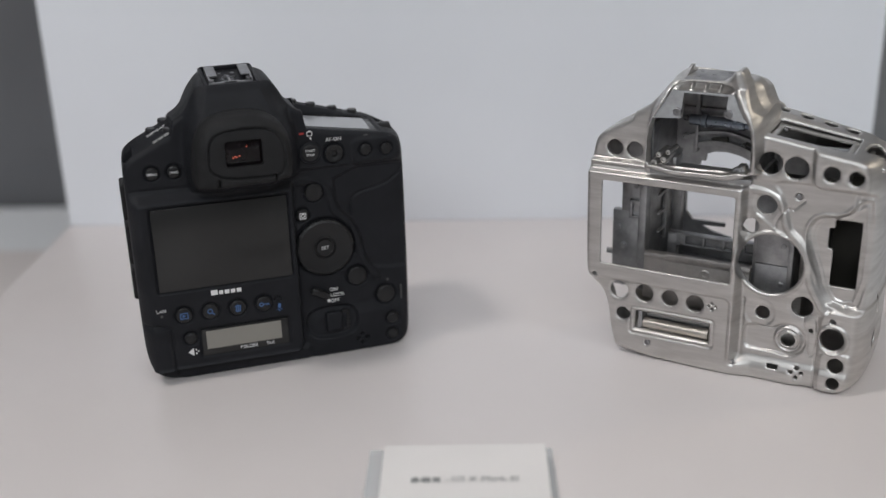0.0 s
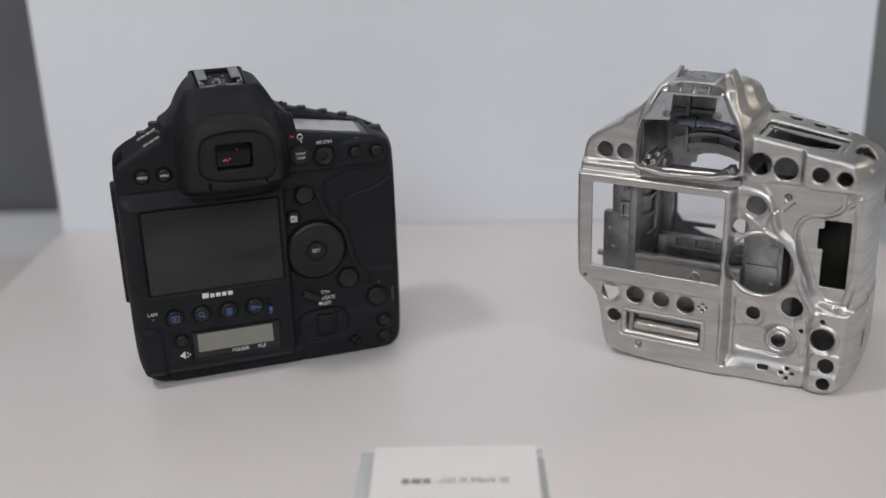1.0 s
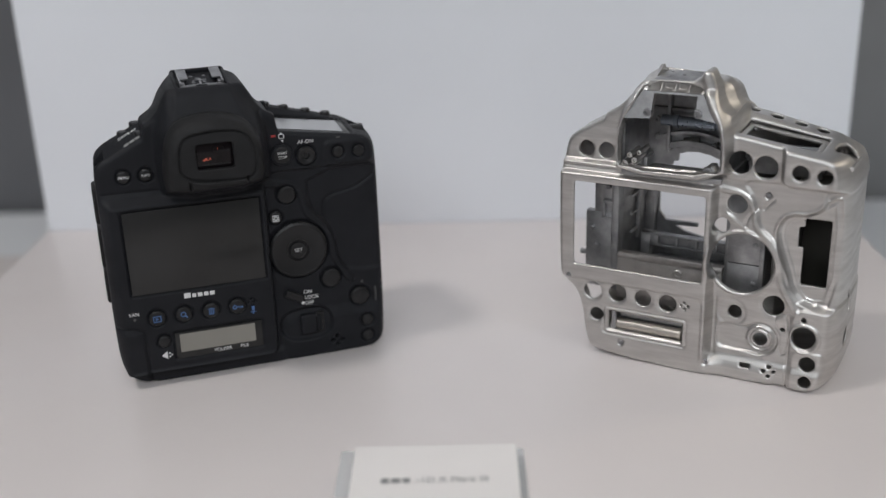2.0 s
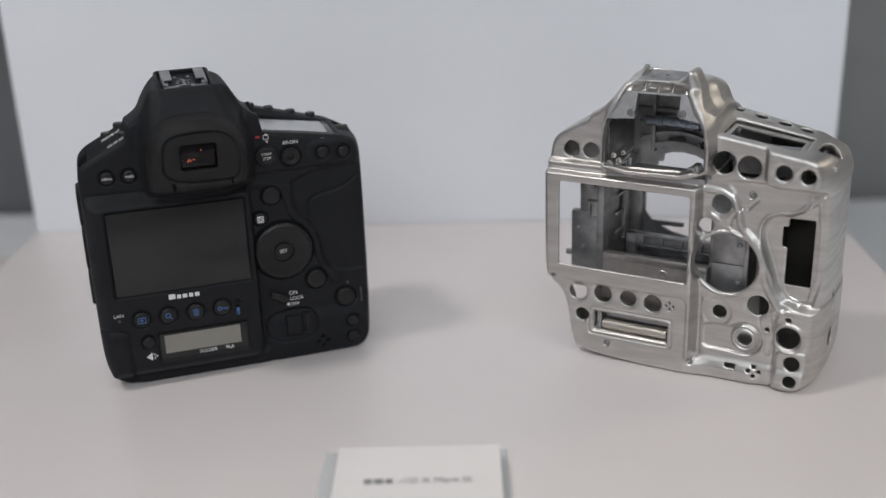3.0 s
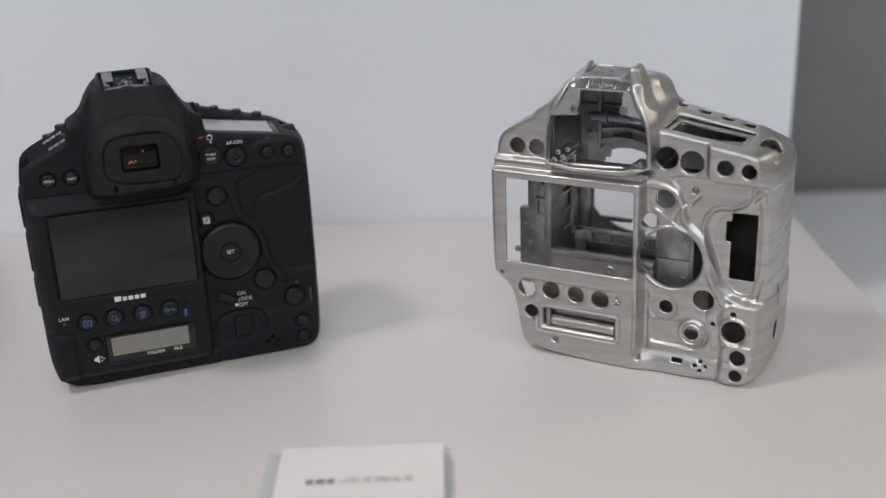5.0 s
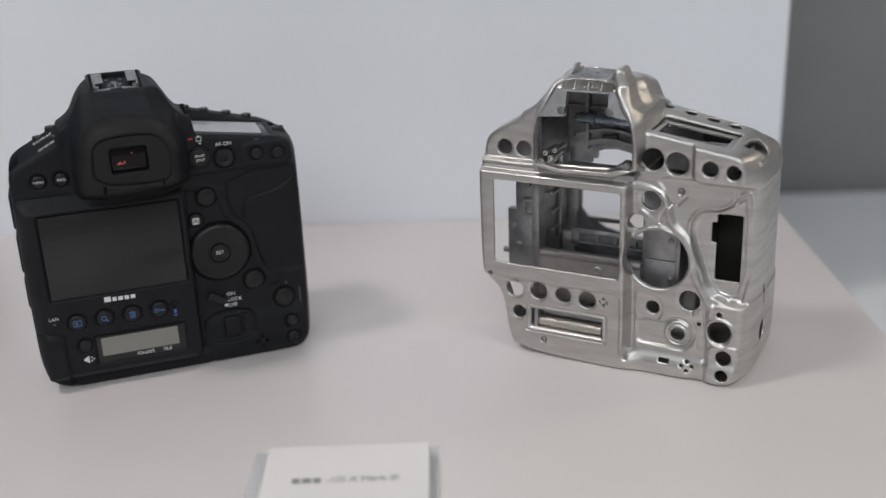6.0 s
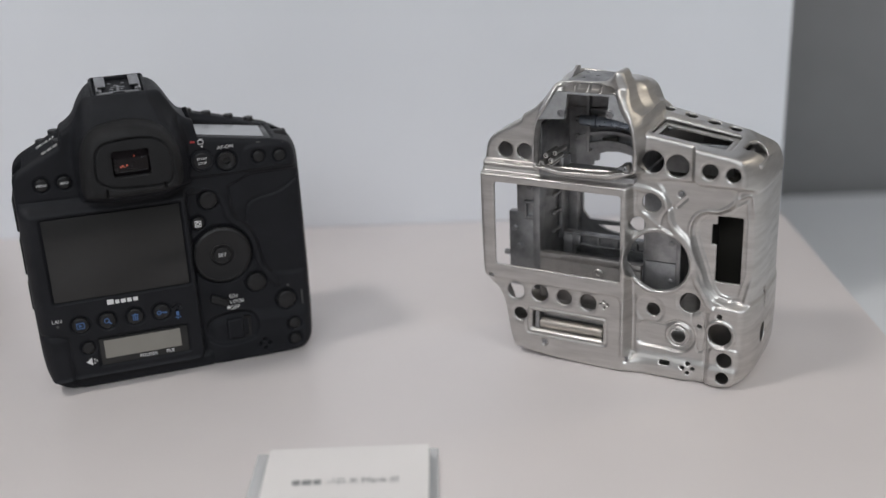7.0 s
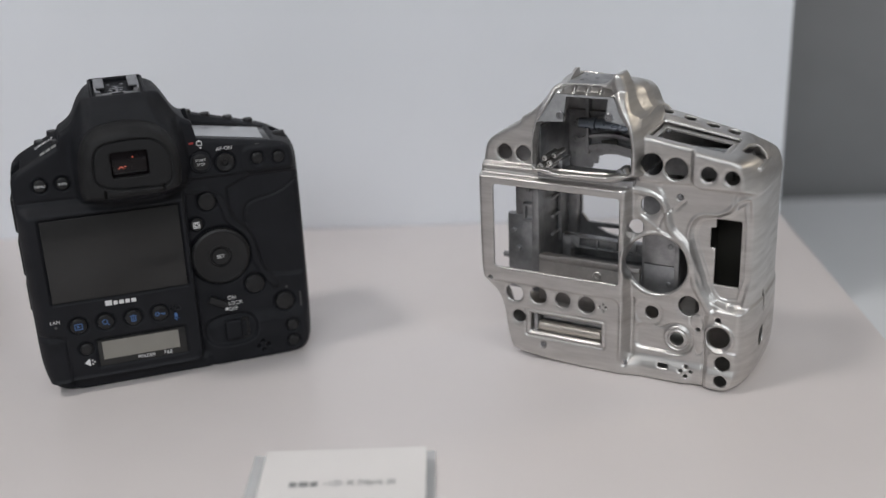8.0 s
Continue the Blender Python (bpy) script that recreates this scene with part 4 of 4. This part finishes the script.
    for x0, x1 in ((-33.4, -28), (-18.6, -16.6), (-7.2, -5.2), (4.2, 6.2), (11, 13)):
        add_box(bm, x0, x1, 27, 29.7, 59.6, 66.6, 0.4)
    add_box(bm, -38.5, -33, 27, 32, 52.0, 67, 0.4)
    part("cross_bar", bm, CAST, it, "cast bar with rectangular pockets")
    bm = bmesh.new()
    add_box(bm, -47.2, 13.4, 12.5, 16, 30, 58.0, 0.6)
    add_box(bm, -47.2, 13.4, 12.2, 20, 54.4, 57.2, 0.6)
    add_box(bm, -34, 8, 11.6, 13, 55.4, 59.0, 0.4)
    low = part("lower_frame", bm, DULL, it, "raw cast lower frame")
    part("screw", lathe([(2.6, -1), (2.6, 0.6), (2.2, 1.0), (1.1, 1.0), (1.0, 0.5)], (-11.4, 12.4, 50.2)), METAL, low)
    bm = bmesh.new()
    add_box(bm, -44, 13.4, 46.4, 48.4, 42, 58.5, 0.5)
    add_box(bm, -44, 13.4, 20, 46.6, 46.0, 48.0, 0.5)
    part("mirror_box_floor", bm, CAST, it, "dark cast floor of the mirror box")
    # web between the mirror-box wall and the mount ring
    bm = bmesh.new()
    add_plate(bm, [(-44, 112), (-35.6, 112), (-35.4, 73), (-31.4, 68.0), (-12, 68.0), (-12, 66.0), (-26, 65.4), (-20, 62.4), (-8, 60.0), (-8, 57), (-44, 57)], 49.5, 2.0)
    part("mount_web", bm, CAST, it, "dark cast web beside the mount")
    # mount ring low in the front
    ring = bmesh.new()
    n = 56
    rows = []
    for r, yy in ((33.0, 50), (35.8, 50), (35.8, 54), (33.0, 54)):
        rows.append([ring.verts.new((-15 + r * math.cos(2 * math.pi * i / n), yy, 80 + r * math.sin(2 * math.pi * i / n))) for i in range(n)])
    for k in range(4):
        a, b = rows[k], rows[(k + 1) % 4]
        for i in range(n):
            ring.faces.new((a[i], a[(i + 1) % n], b[(i + 1) % n], b[i]))
    bmesh.ops.recalc_face_normals(ring, faces=ring.faces)
    part("mount_ring", ring, CAST, it, "dark cast lens-mount ring")
    # finder cavity
    bm = bmesh.new()
    add_lathe(bm, [(2.2, -22), (3.0, -21.5), (3.0, -15), (3.7, -14.6), (3.7, -12), (3.0, -11.6), (3.0, 2), (3.5, 2.4), (3.5, 9), (2.6, 9.4), (2.6, 22), (2.2, 22.6)], (-10, 36, 131.5), "x", 26)
    part("finder_tube", bm, TUBE, it, "blue-grey polished tube inside the finder")
    bm = bmesh.new()
    add_plate(bm, [(-42, 101), (-31, 102.5), (-27, 103.4), (-26.6, 106), (-23.8, 106.2), (-23.4, 110.4), (-19, 112), (-12, 112.6), (-5, 111.4), (2, 108.8), (11, 107), (11, 146), (-42, 146)], 44, 2)
    add_arc(bm, -15, 80, 36.5, 39.5, 40.0, 4.2, 38, 112)
    add_arc(bm, -15, 80, 43.4, 45.2, 40.4, 4.0, 40, 118)
    add_box(bm, -41, 11, 41.0, 44.4, 134.5, 137.5, 0.6)
    add_box(bm, -30, -27.8, 39.5, 44.4, 112, 146, 0.5)
    add_box(bm, -6.4, -5.2, 42.4, 44.4, 138, 146, 0.3)
    for cx, cz in ((-24, 116.4), (-3, 117.2), (6, 114), (-36, 120), (-36, 130)):
        add_lathe(bm, [(1.7, 0), (1.7, 2.6), (1.3, 3.0), (0.8, 3.0), (0.7, 1.6)], (cx, 44.0, cz), "y", 16)
    part("finder_block", bm, CAST, it, "grey cast block deep in the finder")
    # solid near-black bars painted in for the shade inside slots
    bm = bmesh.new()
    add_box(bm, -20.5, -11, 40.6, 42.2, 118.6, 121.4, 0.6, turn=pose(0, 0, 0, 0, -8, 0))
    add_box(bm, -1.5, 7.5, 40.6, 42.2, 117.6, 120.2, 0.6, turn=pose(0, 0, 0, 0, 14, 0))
    part("finder_slot_shade", bm, VOID, it, "near-black bars for the shade of slots in the finder block")
    for x0, x1 in ((-44, -41.4), (12.6, 14.4)):
        part("finder_wall", box(x0, x1, 4, 44, 111, 136, bevel=0.5), CAST, it)
    bm = bmesh.new()
    add_box(bm, -40.5, 14, -3.5, 2.0, 110.2, 113.2, 0.6)
    add_box(bm, -27.8, 1.5, -2.4, 9.5, 112.4, 114.4, 0.5)
    add_box(bm, -28.6, -26.6, -1.5, 9.5, 112.4, 120, 0.5)
    part("finder_floor", bm, CAST, it)
    bm = bmesh.new()
    for k, (cx, cz, r) in enumerate(((-38.2, 116.4, 1.7), (-36.0, 121.0, 1.5), (-33.4, 118.2, 1.6), (-31.2, 122.4, 1.3), (-35.2, 114.8, 1.3))):
        add_lathe(bm, [(r * 0.55, -14), (r, -13.5), (r, 2.4 - k * 0.7), (r * 0.55, 2.6 - k * 0.7), (r * 0.5, 1.2 - k * 0.7)], (cx, -2.0, cz), "y", 18)
    part("pillars", bm, METAL, it, "cluster of small metal pillars")
    bm = bmesh.new()
    add_lathe(bm, [(1.4, -8), (2.0, -7.6), (2.0, 2.6), (1.2, 2.8), (1.1, 1.4)], (7.0, -2.4, 117.4), "y", 18)
    add_lathe(bm, [(1.2, -8), (1.7, -7.6), (1.7, 3.6), (1.0, 3.8), (0.9, 2.2)], (2.6, -3.6, 114.2), "y", 18)
    add_box(bm, 3.0, 11.0, -3.6, 5, 112.8, 118.6, 0.8, turn=pose(0, 0, 0, 0, -28, 0))
    part("lug", bm, CAST, it)
    for cx, cz in ((36.1 - 62.5, 145.7), (62.9 - 62.5, 146.9)):
        part("screw", lathe([(2.2, -2), (2.2, 0.7), (1.9, 1.0), (0.9, 1.0), (0.8, 0.5)], (cx, -5.0, cz), n=22), STEEL, it)
    for sx, sz, sy in ((25.2 - 62.5, 10.0, -3.9), (73.4 - 62.5, 7.8, -2.6), (37.5, 106.0, 2.8)):
        part("screw", lathe([(1.5, -2), (1.5, 0.5), (1.2, 0.8), (0.6, 0.8), (0.5, 0.4)], (sx, sy, sz), n=18), STEEL, it)
    # dull plate with a notch, screwed across the top of the finder
    bm = bmesh.new()
    add_plate(bm, [(-39.6, 141.6), (-24.4, 142.8), (-24.4, 155.2), (-1.2, 155.4), (-1.0, 145.0), (11.8, 143.2), (5.6, 150.6), (1.6, 156.4), (-30.6, 156.2), (-34.4, 150)], 0, 1.6)
    for v in bm.verts:
        v.co.y += -6.4 + 0.36 * (v.co.z - 142)
    part("finder_plate", bm, CAST, it, "dull grey notched plate")
    # stepped rim inside the display well
    rim = pose(39.6, 18.2, 131.9, 2.9, 8.5, 0)
    bm = bmesh.new()
    for a in ((-20.8, 20.8, -12.6, -9.0), (-20.8, 20.8, 8.6, 12.4), (-20.8, -17.8, -9.2, 8.8), (17.8, 20.8, -9.2, 8.8)):
        add_box(bm, a[0], a[1], a[2], a[3], -0.7, 0.7, 0.3)
    bmesh.ops.transform(bm, matrix=rim, verts=bm.verts)
    part("display_rim", bm, METAL, it)
    for px, py in ((-16.4, -6.5), (16.6, -7.0), (-16.4, 6.5)):
        bm = lathe([(1.3, -0.6), (1.3, 0.5), (0.8, 0.7)], (px, py, -0.6), "z", 16)
        bmesh.ops.transform(bm, matrix=rim, verts=bm.verts)
        part("well_pin", bm, STEEL, it)
    # fin and shoe bed
    bm = bmesh.new()
    v = [bm.verts.new(p) for p in ((-28.2, 6, 159.5), (-28.2, 24, 159.5), (-28.2, 24, 165.4), (-28.2, 20, 166.0), (-26.9, 6, 159.5), (-26.9, 24, 159.5), (-26.9, 24, 165.4), (-26.9, 20, 166.0))]
    for f in ((0, 1, 2, 3), (7, 6, 5, 4), (0, 4, 5, 1), (1, 5, 6, 2), (2, 6, 7, 3), (3, 7, 4, 0)):
        bm.faces.new([v[i] for i in f])
    bmesh.ops.recalc_face_normals(bm, faces=bm.faces)
    part("fin", bm, METAL, it)
    bm = bmesh.new()
    add_box(bm, -27.0, -5.0, 6, 31, 159.2, 161.4, 0.4)
    for cx, cy in ((-23, 25), (-15, 19), (-8, 26), (-21, 12)):
        add_lathe(bm, [(1.1, 0), (1.1, 0.5), (0.7, 0.6)], (cx, cy, 161.3), "z", 14)
    part("shoe_bed", bm, CAST, it, "grey plate with small screws")
    # card-slot roller
    bm = bmesh.new()
    add_lathe(bm, [(2.9, -19), (3.3, -18.6), (3.3, 18.6), (2.9, 19)], (-22.5, 1.4, 19.4), "x", 26)
    part("roller", bm, POLISH, it, "polished rod behind the lower slot")
    bm = bmesh.new()
    add_box(bm, -46, -3, 5.5, 7.5, 14, 30, 0.4)
    add_box(bm, -44, -41.6, -2, 6, 15, 29, 0.4)
    add_box(bm, -40, -4, 2.2, 5, 23.6, 26.6, 0.4)
    part("slot_bracket", bm, CAST, it)
    # chamber behind the grip window: an added liner, its shade put into the colour
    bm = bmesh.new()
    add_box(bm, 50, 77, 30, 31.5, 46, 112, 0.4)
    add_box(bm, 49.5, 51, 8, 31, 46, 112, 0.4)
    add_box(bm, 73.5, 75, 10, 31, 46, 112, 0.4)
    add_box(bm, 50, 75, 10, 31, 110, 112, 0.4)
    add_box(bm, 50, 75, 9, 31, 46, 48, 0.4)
    part("chamber_shade", bm, VOID, it, "near-black liner added for the shade behind the grip window")
    bm = bmesh.new()
    add_box(bm, 22, 60, 20, 22, 112, 127, 0.4)
    add_box(bm, 20, 60, 30, 32, 112, 126, 0.4)
    part("deck_lining", bm, CAST, it)
    part("shoulder_lining", box(-72, -44, 13, 15, 113, 127, bevel=0.4), CAST, it)
    bm = box(62, 76.5, 9, 33, 121.5, 124.0, bevel=0.8)
    add_box(bm, 66, 68, 14, 30, 123, 126.5, 0.6)
    part("scoop_floor", bm, METAL, it)
    return it


casting(pose(0.1492, 0.5527, 0.0, 0, 0, -30.0))
